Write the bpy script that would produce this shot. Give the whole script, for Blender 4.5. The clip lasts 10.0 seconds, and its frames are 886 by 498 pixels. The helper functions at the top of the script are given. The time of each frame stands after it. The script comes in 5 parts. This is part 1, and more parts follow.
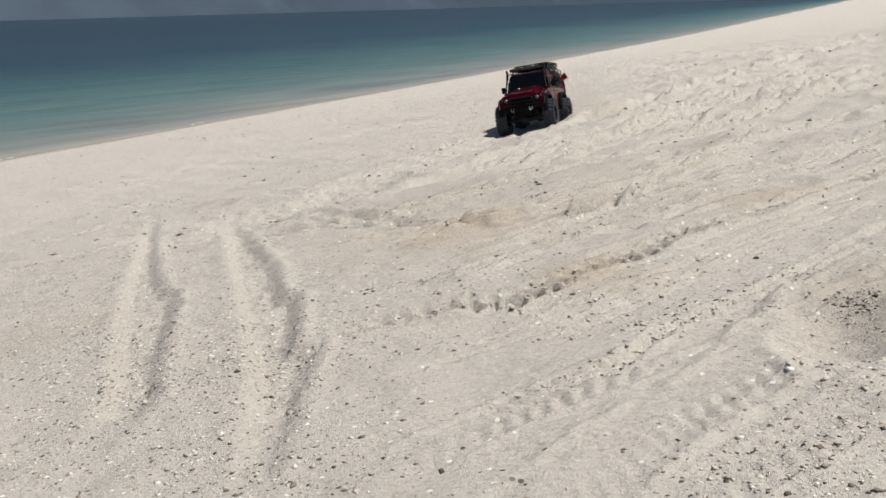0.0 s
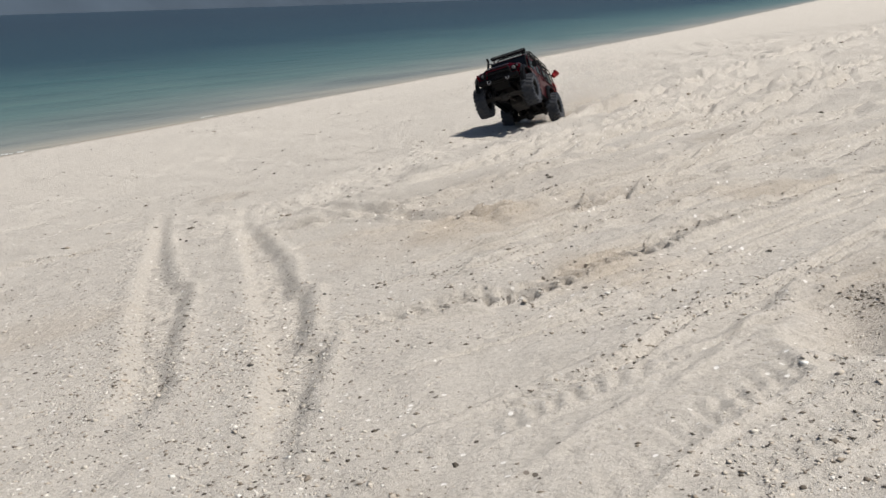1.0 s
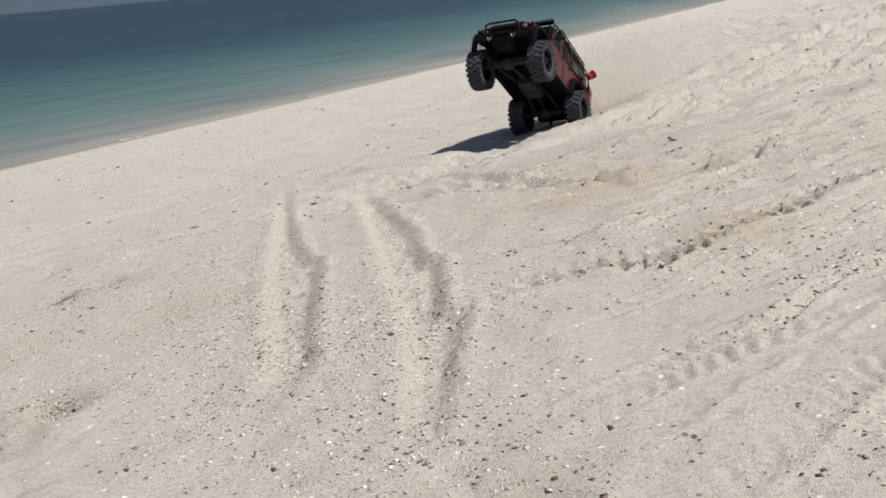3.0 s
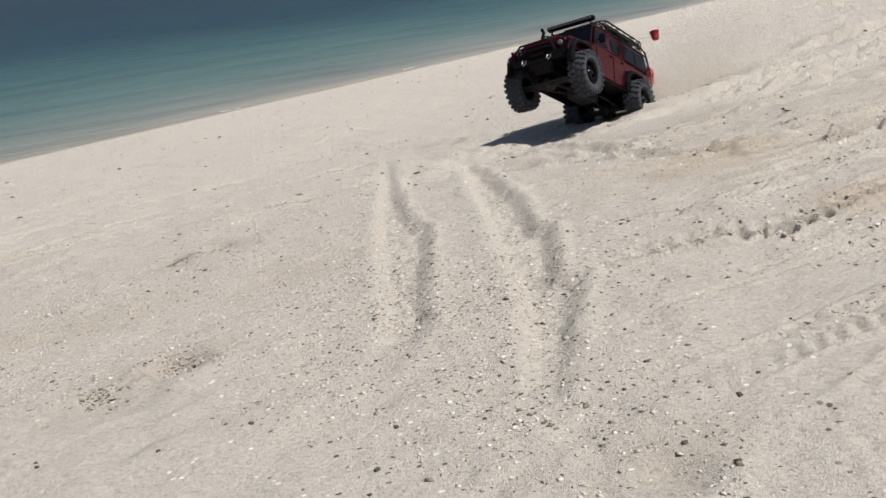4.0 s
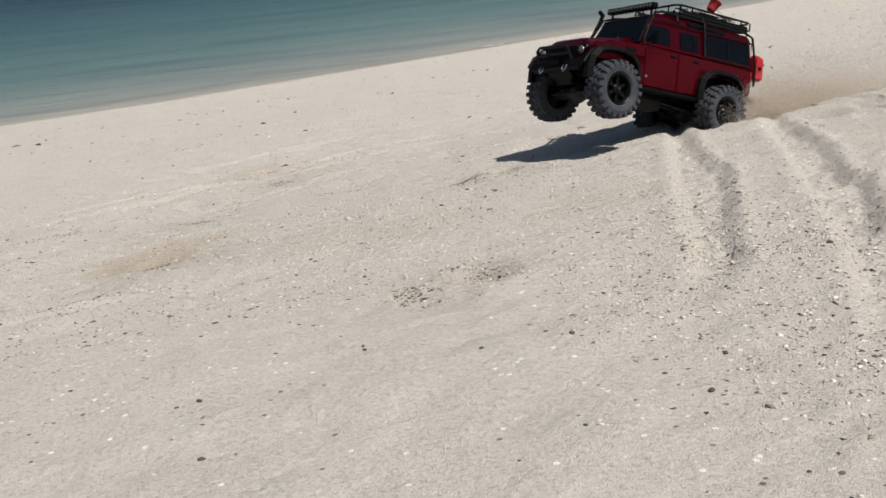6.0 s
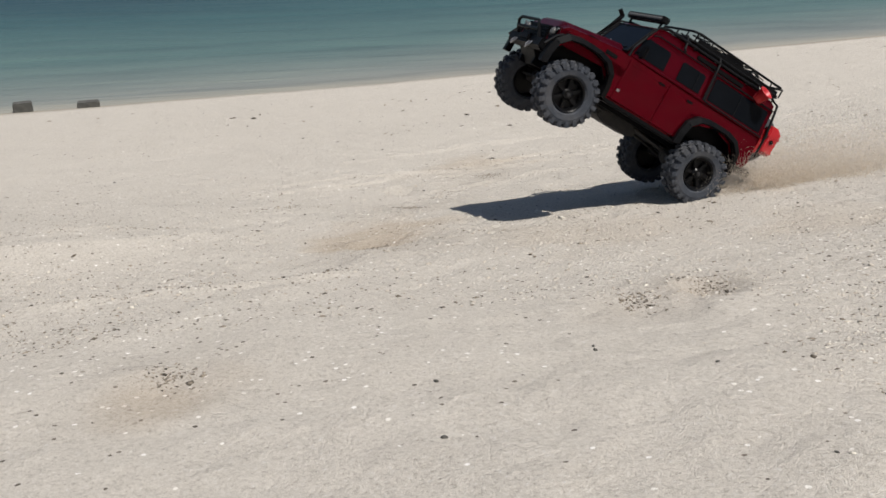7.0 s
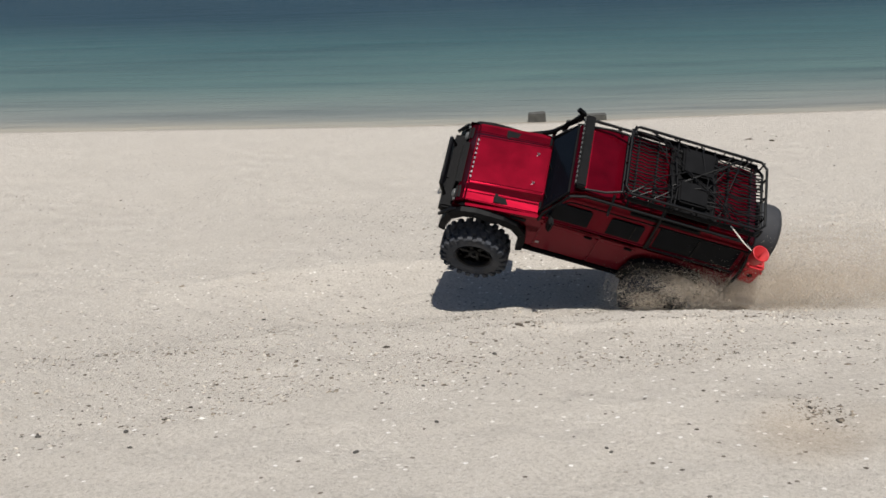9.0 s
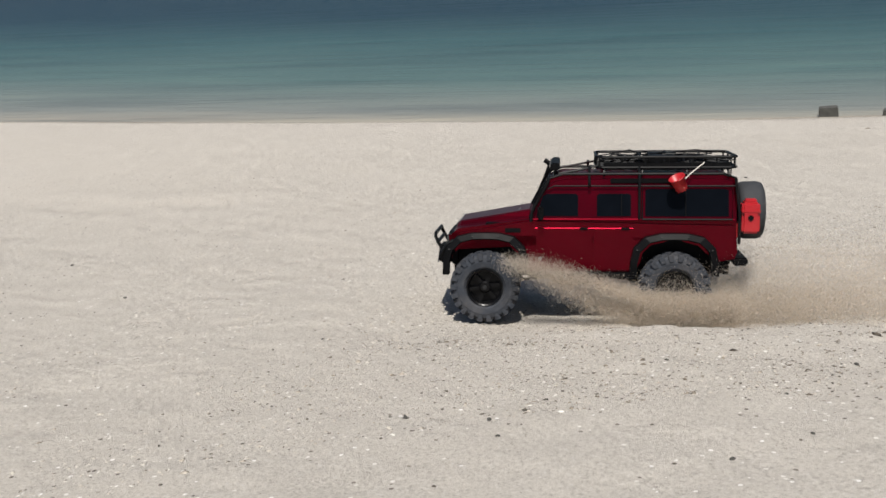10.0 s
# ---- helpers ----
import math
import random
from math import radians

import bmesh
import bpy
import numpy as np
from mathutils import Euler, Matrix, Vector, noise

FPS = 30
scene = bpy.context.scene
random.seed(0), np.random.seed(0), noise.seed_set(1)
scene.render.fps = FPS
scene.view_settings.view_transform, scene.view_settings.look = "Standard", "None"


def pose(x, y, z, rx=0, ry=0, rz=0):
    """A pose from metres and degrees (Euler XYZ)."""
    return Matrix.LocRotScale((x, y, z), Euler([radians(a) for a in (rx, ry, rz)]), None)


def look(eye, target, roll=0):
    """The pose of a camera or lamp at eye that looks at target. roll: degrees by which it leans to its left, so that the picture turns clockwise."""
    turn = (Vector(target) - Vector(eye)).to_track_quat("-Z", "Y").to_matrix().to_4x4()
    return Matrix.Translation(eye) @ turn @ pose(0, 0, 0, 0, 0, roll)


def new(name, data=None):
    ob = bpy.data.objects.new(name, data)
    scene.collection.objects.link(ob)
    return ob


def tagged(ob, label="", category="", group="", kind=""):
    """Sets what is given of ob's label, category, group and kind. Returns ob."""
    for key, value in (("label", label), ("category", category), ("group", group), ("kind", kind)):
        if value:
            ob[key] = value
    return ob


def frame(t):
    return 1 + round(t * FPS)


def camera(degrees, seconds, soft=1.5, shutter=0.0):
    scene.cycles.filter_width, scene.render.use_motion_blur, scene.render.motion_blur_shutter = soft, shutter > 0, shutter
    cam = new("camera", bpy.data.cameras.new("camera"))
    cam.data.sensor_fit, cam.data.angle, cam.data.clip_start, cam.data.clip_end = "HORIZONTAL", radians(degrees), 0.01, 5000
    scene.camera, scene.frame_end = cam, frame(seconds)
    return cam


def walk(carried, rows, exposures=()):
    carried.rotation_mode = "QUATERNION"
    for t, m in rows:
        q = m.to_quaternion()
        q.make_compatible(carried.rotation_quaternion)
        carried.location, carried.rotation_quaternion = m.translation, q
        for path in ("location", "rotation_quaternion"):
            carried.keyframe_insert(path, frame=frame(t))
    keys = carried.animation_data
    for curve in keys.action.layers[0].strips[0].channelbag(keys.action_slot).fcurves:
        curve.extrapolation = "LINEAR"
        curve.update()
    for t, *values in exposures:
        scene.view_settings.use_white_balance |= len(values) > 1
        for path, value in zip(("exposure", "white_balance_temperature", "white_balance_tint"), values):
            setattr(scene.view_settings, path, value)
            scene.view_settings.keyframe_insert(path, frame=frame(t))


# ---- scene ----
cam = camera(45.5, 10.0, soft=1.6)
S = 1.293  # metres per unit of the path below
SLOPE = pose(0, 0, 0, 0, -5.68, 0)  # the path is noted against the sloping beach
PATH = [
    (0, (0.025, 0.158, 0.298), (-0.363, 2.077, -0.11), -7.3),
    (0.5, (0.025, 0.159, 0.299), (-0.365, 2.075, -0.121), -7.4),
    (1, (0.022, 0.158, 0.299), (-0.384, 2.071, -0.12), -7.5),
    (1.5, (0.021, 0.158, 0.299), (-0.415, 2.067, -0.109), -8.0),
    (2, (0.015, 0.158, 0.299), (-0.471, 2.058, -0.094), -8.7),
    (3.3, (-0.014, 0.147, 0.299), (-0.665, 1.984, -0.151), -10.6),
    (3.5, (-0.019, 0.147, 0.294), (-0.706, 1.971, -0.154), -10.5),
    (4, (-0.034, 0.139, 0.294), (-0.796, 1.931, -0.161), -10.6),
    (4.5, (-0.051, 0.132, 0.291), (-0.92, 1.873, -0.172), -10.5),
    (5, (-0.067, 0.121, 0.288), (-1.013, 1.819, -0.183), -10.1),
    (5.5, (-0.083, 0.11, 0.285), (-1.122, 1.752, -0.19), -9.6),
    (6, (-0.103, 0.095, 0.283), (-1.251, 1.659, -0.201), -8.0),
    (6.2, (-0.11, 0.085, 0.284), (-1.323, 1.604, -0.183), -7.3),
    (7.3, (-0.15, 0.027, 0.3), (-1.632, 1.294, -0.145), -4.3),
    (7.5, (-0.158, 0.013, 0.304), (-1.713, 1.196, -0.122), -4.4),
    (8, (-0.18, -0.026, 0.313), (-1.867, 0.977, -0.069), -4.8),
    (8.5, (-0.199, -0.071, 0.321), (-1.984, 0.758, -0.034), -4.4),
    (9, (-0.218, -0.118, 0.327), (-2.065, 0.553, -0.043), -3.9),
    (9.5, (-0.236, -0.17, 0.333), (-2.153, 0.276, -0.026), -4.2),
    (10, (-0.253, -0.222, 0.337), (-2.21, -0.006, -0.014), -4.3),
]


def scaled(p):
    return tuple(S * v for v in p)


walk(cam, [(t, SLOPE @ look(scaled(eye), scaled(target), roll)) for t, eye, target, roll in PATH])

# ---- world, sun, exposure ----
SUN_ELEV, SUN_AZ = 63.0, -10.0  # degrees; azimuth counted from +x towards +y
sun_dir = Vector((math.cos(radians(SUN_ELEV)) * math.cos(radians(SUN_AZ)), math.cos(radians(SUN_ELEV)) * math.sin(radians(SUN_AZ)), math.sin(radians(SUN_ELEV))))
world = bpy.data.worlds.new("sky")
scene.world = world
world.use_nodes = True
wn = world.node_tree.nodes
sky = wn.new("ShaderNodeTexSky")
sky.sky_type, sky.sun_disc = "NISHITA", False
sky.sun_elevation, sky.sun_rotation = radians(SUN_ELEV), radians(90 - SUN_AZ)
sky.dust_density = 1.0
world.node_tree.links.new(sky.outputs[0], wn["Background"].inputs[0])
wn["Background"].inputs[1].default_value = 0.062
sun = new("sun", bpy.data.lights.new("sun", "SUN"))
sun.data.energy, sun.data.angle, sun.data.color = 5.12, radians(0.5), (1.0, 0.96, 0.90)
sun.matrix_world = look(sun_dir * 30, (0, 0, 0))
scene.view_settings.exposure = 0.0

# ---- materials ----


def material(name, rough=0.6, metal=0.0, spec=0.5):
    m = bpy.data.materials.new(name)
    m.use_nodes = True
    b = m.node_tree.nodes["Principled BSDF"]
    b.inputs["Roughness"].default_value, b.inputs["Metallic"].default_value = rough, metal
    b.inputs["Specular IOR Level"].default_value = spec
    return m, m.node_tree.nodes, m.node_tree.links, b


def noise_tex(n, l, coord, scale, detail=4.0, rough=0.55):
    t = n.new("ShaderNodeTexNoise")
    t.inputs["Scale"].default_value, t.inputs["Detail"].default_value, t.inputs["Roughness"].default_value = scale, detail, rough
    l.new(coord, t.inputs["Vector"])
    return t.outputs["Fac"]


def ramp(n, l, fac, stops):
    r = n.new("ShaderNodeValToRGB")
    while len(r.color_ramp.elements) < len(stops):
        r.color_ramp.elements.new(0.5)
    for e, (p, c) in zip(r.color_ramp.elements, stops):
        e.position, e.color = p, (*c, 1)
    l.new(fac, r.inputs[0])
    return r.outputs[0]


def mixed(n, l, fac, a, b, mode="MIX"):
    x = n.new("ShaderNodeMix")
    x.data_type, x.blend_type = "RGBA", mode
    for sock, v in ((x.inputs[0], fac), (x.inputs[6], a), (x.inputs[7], b)):
        if isinstance(v, (int, float)):
            sock.default_value = v
        elif isinstance(v, tuple):
            sock.default_value = (*v, 1)
        else:
            l.new(v, sock)
    return x.outputs[2]


def bumped(n, l, b, height, strength, distance):
    u = n.new("ShaderNodeBump")
    u.inputs["Strength"].default_value, u.inputs["Distance"].default_value = strength, distance
    l.new(height, u.inputs["Height"])
    l.new(u.outputs[0], b.inputs["Normal"])
    return u


def plain(name, color, rough=0.6, metal=0.0, vary=0.25, scale=60.0, bump=0.0, spec=0.5, dust=0.0):
    """A surface of one colour with fine mottling, slight relief and a film of sand."""
    m, n, l, b = material(name, rough, metal, spec)
    co = n.new("ShaderNodeTexCoord").outputs["Object"]
    f = noise_tex(n, l, co, scale, 5)
    c = ramp(n, l, f, [(0.3, tuple(v * (1 - vary) for v in color)), (0.7, tuple(min(1, v * (1 + vary)) for v in color))])
    if dust:
        g = noise_tex(n, l, co, scale * 0.35, 6, 0.7)
        k = n.new("ShaderNodeMapRange")
        k.inputs[1].default_value, k.inputs[2].default_value, k.inputs[4].default_value = 0.4, 0.75, dust
        l.new(g, k.inputs[0])
        c = mixed(n, l, k.outputs[0], c, (0.42, 0.36, 0.29))
    l.new(c, b.inputs["Base Color"])
    r = n.new("ShaderNodeMapRange")
    r.inputs[3].default_value, r.inputs[4].default_value = rough * 0.8, min(1, rough * 1.25)
    l.new(f, r.inputs[0])
    l.new(r.outputs[0], b.inputs["Roughness"])
    if bump:
        bumped(n, l, b, noise_tex(n, l, co, scale * 8, 3), bump, 0.001)
    return m


def sand_material():
    m, n, l, b = material("shell_sand", 0.95, 0, 0.15)
    co = n.new("ShaderNodeTexCoord").outputs["Object"]
    big = noise_tex(n, l, co, 0.9, 5, 0.6)
    mid = noise_tex(n, l, co, 9.0, 6, 0.65)
    grit = noise_tex(n, l, co, 190.0, 4, 0.7)
    fine = noise_tex(n, l, co, 900.0, 2, 0.6)
    base = ramp(n, l, big, [(0.35, (0.480, 0.427, 0.362)), (0.55, (0.542, 0.484, 0.415)), (0.7, (0.576, 0.523, 0.454))])
    base = mixed(n, l, 0.5, base, ramp(n, l, mid, [(0.3, (0.413, 0.369, 0.317)), (0.7, (0.614, 0.566, 0.504))]))
    base = mixed(n, l, 0.55, base, ramp(n, l, grit, [(0.34, (0.163, 0.144, 0.122)), (0.46, (0.509, 0.466, 0.406)), (0.6, (0.634, 0.590, 0.528)), (0.72, (0.744, 0.753, 0.777))]))
    base = mixed(n, l, 0.4, base, ramp(n, l, fine, [(0.32, (0.269, 0.240, 0.205)), (0.68, (0.730, 0.686, 0.625))]))
    # shell litter: pale and dark flecks in drifts
    vor = n.new("ShaderNodeTexVoronoi")
    vor.inputs["Scale"].default_value = 130.0
    l.new(co, vor.inputs["Vector"])
    patch = noise_tex(n, l, co, 2.3, 4, 0.6)
    sep = n.new("ShaderNodeSeparateColor")
    l.new(vor.outputs["Color"], sep.inputs[0])
    gate = n.new("ShaderNodeMath")
    gate.operation = "MULTIPLY_ADD"
    l.new(patch, gate.inputs[0])
    gate.inputs[1].default_value, gate.inputs[2].default_value = 0.5, 0.66
    inv = n.new("ShaderNodeMath")
    inv.operation = "SUBTRACT"
    inv.inputs[0].default_value = 1.86
    l.new(gate.outputs[0], inv.inputs[1])
    more = n.new("ShaderNodeMath")
    more.operation = "GREATER_THAN"
    l.new(sep.outputs[0], more.inputs[0])
    l.new(inv.outputs[0], more.inputs[1])
    near = n.new("ShaderNodeMath")
    near.operation = "LESS_THAN"
    l.new(vor.outputs["Distance"], near.inputs[0])
    near.inputs[1].default_value = 0.36
    both = n.new("ShaderNodeMath")
    both.operation = "MULTIPLY"
    l.new(more.outputs[0], both.inputs[0])
    l.new(near.outputs[0], both.inputs[1])
    fleck = ramp(n, l, sep.outputs[1], [(0.0, (0.1, 0.085, 0.07)), (0.35, (0.25, 0.215, 0.18)), (0.5, (0.74, 0.7, 0.64)), (1.0, (0.85, 0.82, 0.78))])
    base = mixed(n, l, both.outputs[0], base, fleck)
    # darken the base at the spots stored on the ground
    turned = n.new("ShaderNodeAttribute")
    turned.attribute_name = "darker_sand"
    some = n.new("ShaderNodeMath")
    some.operation = "MULTIPLY"
    l.new(turned.outputs["Fac"], some.inputs[0])
    some.inputs[1].default_value = 0.5
    base = mixed(n, l, some.outputs[0], base, mixed(n, l, 1.0, base, (0.66, 0.62, 0.58), "MULTIPLY"))
    rust = n.new("ShaderNodeAttribute")
    rust.attribute_name = "ochre"
    base = mixed(n, l, rust.outputs["Fac"], base, mixed(n, l, 1.0, base, (0.90, 0.84, 0.77), "MULTIPLY"))
    # wet sand near the water
    attr = n.new("ShaderNodeAttribute")
    attr.attribute_name = "shore"
    wet = n.new("ShaderNodeMapRange")
    wet.inputs[1].default_value, wet.inputs[2].default_value, wet.inputs[3].default_value, wet.inputs[4].default_value = -0.05, 0.28, 1.0, 0.0
    l.new(attr.outputs["Fac"], wet.inputs[0])
    base = mixed(n, l, wet.outputs[0], base, (0.27, 0.235, 0.19))
    l.new(base, b.inputs["Base Color"])
    add = n.new("ShaderNodeMath")
    add.operation = "MULTIPLY_ADD"
    l.new(grit, add.inputs[0])
    add.inputs[1].default_value = 0.8
    l.new(fine, add.inputs[2])
    rough = n.new("ShaderNodeMath")
    rough.operation = "MULTIPLY_ADD"
    l.new(noise_tex(n, l, co, 55.0, 5, 0.65), rough.inputs[0])
    rough.inputs[1].default_value = 2.2
    l.new(add.outputs[0], rough.inputs[2])
    bumped(n, l, b, rough.outputs[0], 0.63, 0.0065)
    return m


def water_material():
    m, n, l, b = material("sea_water", 0.3, 0, 0.1)
    b.inputs["IOR"].default_value = 1.33
    attr = n.new("ShaderNodeAttribute")
    attr.attribute_name = "offshore"
    co = n.new("ShaderNodeTexCoord").outputs["Object"]
    wob = n.new("ShaderNodeMath")
    wob.operation = "MULTIPLY_ADD"
    l.new(noise_tex(n, l, co, 0.12, 4), wob.inputs[0])
    wob.inputs[1].default_value = 0.16
    l.new(attr.outputs["Fac"], wob.inputs[2])
    c = ramp(n, l, wob.outputs[0], [(0.09, (0.28, 0.26, 0.22)), (0.16, (0.185, 0.195, 0.18)), (0.34, (0.080, 0.130, 0.125)), (0.50, (0.037, 0.083, 0.088)), (0.66, (0.009, 0.031, 0.046)), (1.0, (0.005, 0.016, 0.030))])
    mp = n.new("ShaderNodeMapping")
    mp.vector_type = "TEXTURE"
    mp.inputs["Rotation"].default_value, mp.inputs["Scale"].default_value = (0, 0, radians(65)), (3.0, 0.55, 1.0)
    l.new(co, mp.inputs["Vector"])
    # long streaks stand for the shading of ripples, multiplied into the colour
    ripple_shade = ramp(n, l, noise_tex(n, l, mp.outputs[0], 1.1, 6, 0.62), [(0.32, (0.55, 0.58, 0.62)), (0.5, (1, 1, 1)), (0.7, (1.25, 1.22, 1.15))])
    c = mixed(n, l, 0.55, c, ripple_shade, "MULTIPLY")
    l.new(c, b.inputs["Base Color"])
    h = n.new("ShaderNodeMath")
    h.operation = "MULTIPLY_ADD"
    l.new(noise_tex(n, l, mp.outputs[0], 5.0, 5, 0.6), h.inputs[0])
    h.inputs[1].default_value = 0.35
    l.new(noise_tex(n, l, mp.outputs[0], 1.1, 3, 0.5), h.inputs[2])
    bumped(n, l, b, h.outputs[0], 0.7, 0.12)
    return m


SAND, WATER = sand_material(), water_material()

# ---- beach, sea and far shore ----
SEA = -0.65
SHORE_Y = (-400, -60, -8, -2.7, -0.4, 0.5, 1.8, 2.7, 4.6, 7.5, 10.4, 16, 33.6, 185, 2500)
SHORE_X = (-330, -56, -12.5, -8.8, -7.5, -7.05, -6.4, -6.05, -5.4, -4.7, -4.0, -2.6, 1.4, 32, 500)


def shore_x(y):
    return np.interp(y, SHORE_Y, SHORE_X)


def lattice(x, y, seed):
    """Smooth value noise on arrays, -1 to 1."""
    rng = np.random.RandomState(seed)
    table = rng.uniform(-1, 1, (256, 256))
    xi, yi = np.floor(x).astype(int), np.floor(y).astype(int)
    fx, fy = x - xi, y - yi
    fx, fy = fx * fx * (3 - 2 * fx), fy * fy * (3 - 2 * fy)
    a, b = table[xi & 255, yi & 255], table[(xi + 1) & 255, yi & 255]
    c, d = table[xi & 255, (yi + 1) & 255], table[(xi + 1) & 255, (yi + 1) & 255]
    return (a * (1 - fx) + b * fx) * (1 - fy) + (c * (1 - fx) + d * fx) * fy


def line_frame(x, y, points):
    """Signed side distance and distance along a polyline, for arrays."""
    best, side, along, run = np.full(x.shape, 1e9), np.zeros(x.shape), np.zeros(x.shape), 0.0
    for (ax, ay), (bx, by) in zip(points, points[1:]):
        dx, dy = bx - ax, by - ay
        n = math.hypot(dx, dy)
        u = np.clip(((x - ax) * dx + (y - ay) * dy) / n / n, 0, 1)
        ox, oy = x - ax - u * dx, y - ay - u * dy
        d = np.hypot(ox, oy)
        near = d < best
        best = np.where(near, d, best)
        side = np.where(near, np.sign(dx * oy - dy * ox) * d, side)
        along = np.where(near, run + u * n, along)
        run += n
    return side, along, run


def base_height(x, y):
    """The beach without its small forms: a slope that ends at the waterline."""
    off = x - shore_x(y)  # dry side positive
    plane = 0.0995 * x - 0.004 + 0.05 * (np.clip(x, -2, 0.6) + 0.6) * np.clip(y - 0.7, 0, 1) - 0.035 * np.clip(y - 2.6, 0, 2.6)
    far = np.clip((off - 0.2) / 4.0, 0, 1)
    far = far * far * (3 - 2 * far)
    hinge = SEA + 0.11 * off
    reach = np.hypot(x, y)
    keep = np.clip((14 - reach) / 9.0, 0, 1)
    z = hinge + (plane - hinge) * far * keep
    return np.clip(np.where(off < 0, SEA + 0.16 * off, z), SEA - 3, 2.5 + 0 * x)


def height(x, y):
    z = base_height(x, y)
    off = x - shore_x(y)
    dry = np.clip(off / 1.2, 0, 1)
    near = np.clip(1.6 - np.hypot(x, y) / 12, 0, 1)
    z = z + dry * (0.006 * lattice(x * 2.1 + 9, y * 2.1, 3) + 0.0045 * lattice(x * 6 + 4, y * 6, 4) + 0.0028 * lattice(x * 17, y * 17, 5)) * near
    z = z + dry * (0.0016 * lattice(x * 34, y * 34, 7) * (0.6 + 0.5 * lattice(x * 2.5, y * 2.5, 9)) + 0.0011 * lattice(x * 62, y * 62, 6)) * (np.hypot(x, y) < 7)
    trodden = dry * np.clip((y - 2.3) / 1.2, 0, 1) * np.clip((x + 0.75) / 0.8, 0, 1) * (np.hypot(x, y) < 14)
    p, q = 0.6 * x + 0.8 * y, 0.8 * x - 0.6 * y  # along and across the wheel runs
    z = z + trodden * (0.014 * lattice(x * 3.3, y * 2.2, 21) + 0.030 * (0.35 - np.abs(lattice(p * 2.6, q * 6.5, 22))) + 0.018 * (0.35 - np.abs(lattice(p * 5.5, q * 14, 24))) + 0.006 * lattice(x * 15, y * 13, 23))
    z = np.array(z, dtype=float)
    for fn, (x0, x1, y0, y1) in FORMS:
        here = (x > x0) & (x < x1) & (y > y0) & (y < y1)
        if here.any():
            z[here] += fn(x[here], y[here])
    return z


def bounds(points, pad):
    xs, ys = [q[0] for q in points], [q[1] for q in points]
    return min(xs) - pad, max(xs) + pad, min(ys) - pad, max(ys) + pad


def furrow(points, half, depth, berm, seed=1, rough=0.35, fade=0.15, steep=False, wander=1.0):
    """A groove with uneven lips; a steep one has its wall on the left of its run."""
    def fn(x, y):
        s, a, run = line_frame(x, y, points)
        wob = half * (1 + 0.25 * wander * lattice(a * 11, a * 0 + seed, seed))
        s = s + wander * half * (0.3 * lattice(a * 8 + 50, a * 0 + seed, seed + 1) + 0.12 * lattice(x * 60, y * 60, seed + 4))
        q = s / wob
        if steep:
            cut = -depth * np.where(q < 0.55, np.clip((q + 1.1) / 1.5, 0, 1) ** 1.5, np.clip((1.0 - q) / 0.45, 0, 1))
            lip = berm * (np.exp(-((q - 1.35) / 0.3) ** 2) + 0.5 * np.exp(-((q + 1.5) / 0.4) ** 2))
        else:
            cut = -depth * np.clip(1 - q ** 2, 0, 1)
            lip = berm * np.exp(-((np.abs(q) - 1.4) / 0.35) ** 2)
        cut = cut * (1 + rough * lattice(x * 45, y * 45, seed + 2))
        lip = lip * (1 + 0.8 * lattice(x * 30, y * 30, seed + 3))
        ends = np.clip(np.minimum(a, run - a) / fade, 0, 1)
        return (cut + lip) * ends
    return fn, bounds(points, half * 3 + 0.05)


def rut(left, right, depth, seed=1, fade=0.3):
    """A wheel rut between two edges run towards the camera: a short sunny wall, a floor of crumbs, a longer shaded wall."""
    def fn(x, y):
        sl, a, run = line_frame(x, y, left)
        sr, c, stretch = line_frame(x, y, right)
        crumble = 0.003 * lattice(x * 42, y * 42, seed) + 0.002 * lattice(x * 95, y * 95, seed + 1)
        sl, sr = sl + crumble, -sr + 0.6 * crumble
        ends = np.clip(np.minimum(a / 3.2, run - a) / fade, 0, 1) * np.clip(np.minimum(c / 3.2, stretch - c) / fade, 0, 1)
        wall = np.clip(sl / 0.022, 0, 1) * np.clip(sr / 0.019, 0, 1)
        inside = (sl > 0) & (sr > 0)
        floor = 0.0028 * lattice(x * 75, y * 75, seed + 2) + 0.002 * lattice(x * 130, y * 130, seed + 3)
        lip = 0.002 * np.exp(-((sl + 0.012) / 0.016) ** 2) * (sr > 0) + 0.0045 * np.exp(-((sr + 0.012) / 0.011) ** 2) * (sl > 0)
        return ends * (np.where(inside, -depth * wall + floor * wall, 0) + lip * (1 + 0.7 * lattice(x * 35, y * 35, seed + 4)))
    return fn, bounds(list(left) + list(right), 0.06)


def combed(points, half, tall, seed=1):
    """Sand dragged into fine uneven ridges along a run of wheels."""
    def fn(x, y):
        s, a, run = line_frame(x, y, points)
        s = s + 0.012 * lattice(a * 3.1, a * 0 + seed, seed)
        fine = lattice(a * 3.5, s * 62, seed + 1) + 0.7 * lattice(a * 9, s * 105, seed + 2)
        broken = np.clip(0.55 + 0.9 * lattice(x * 7, y * 7, seed + 3), 0, 1)
        return tall * fine * broken * np.clip((half - np.abs(s)) / (0.4 * half), 0, 1) * np.clip(np.minimum(a, run - a) / 0.2, 0, 1)
    return fn, bounds(points, half + 0.03)


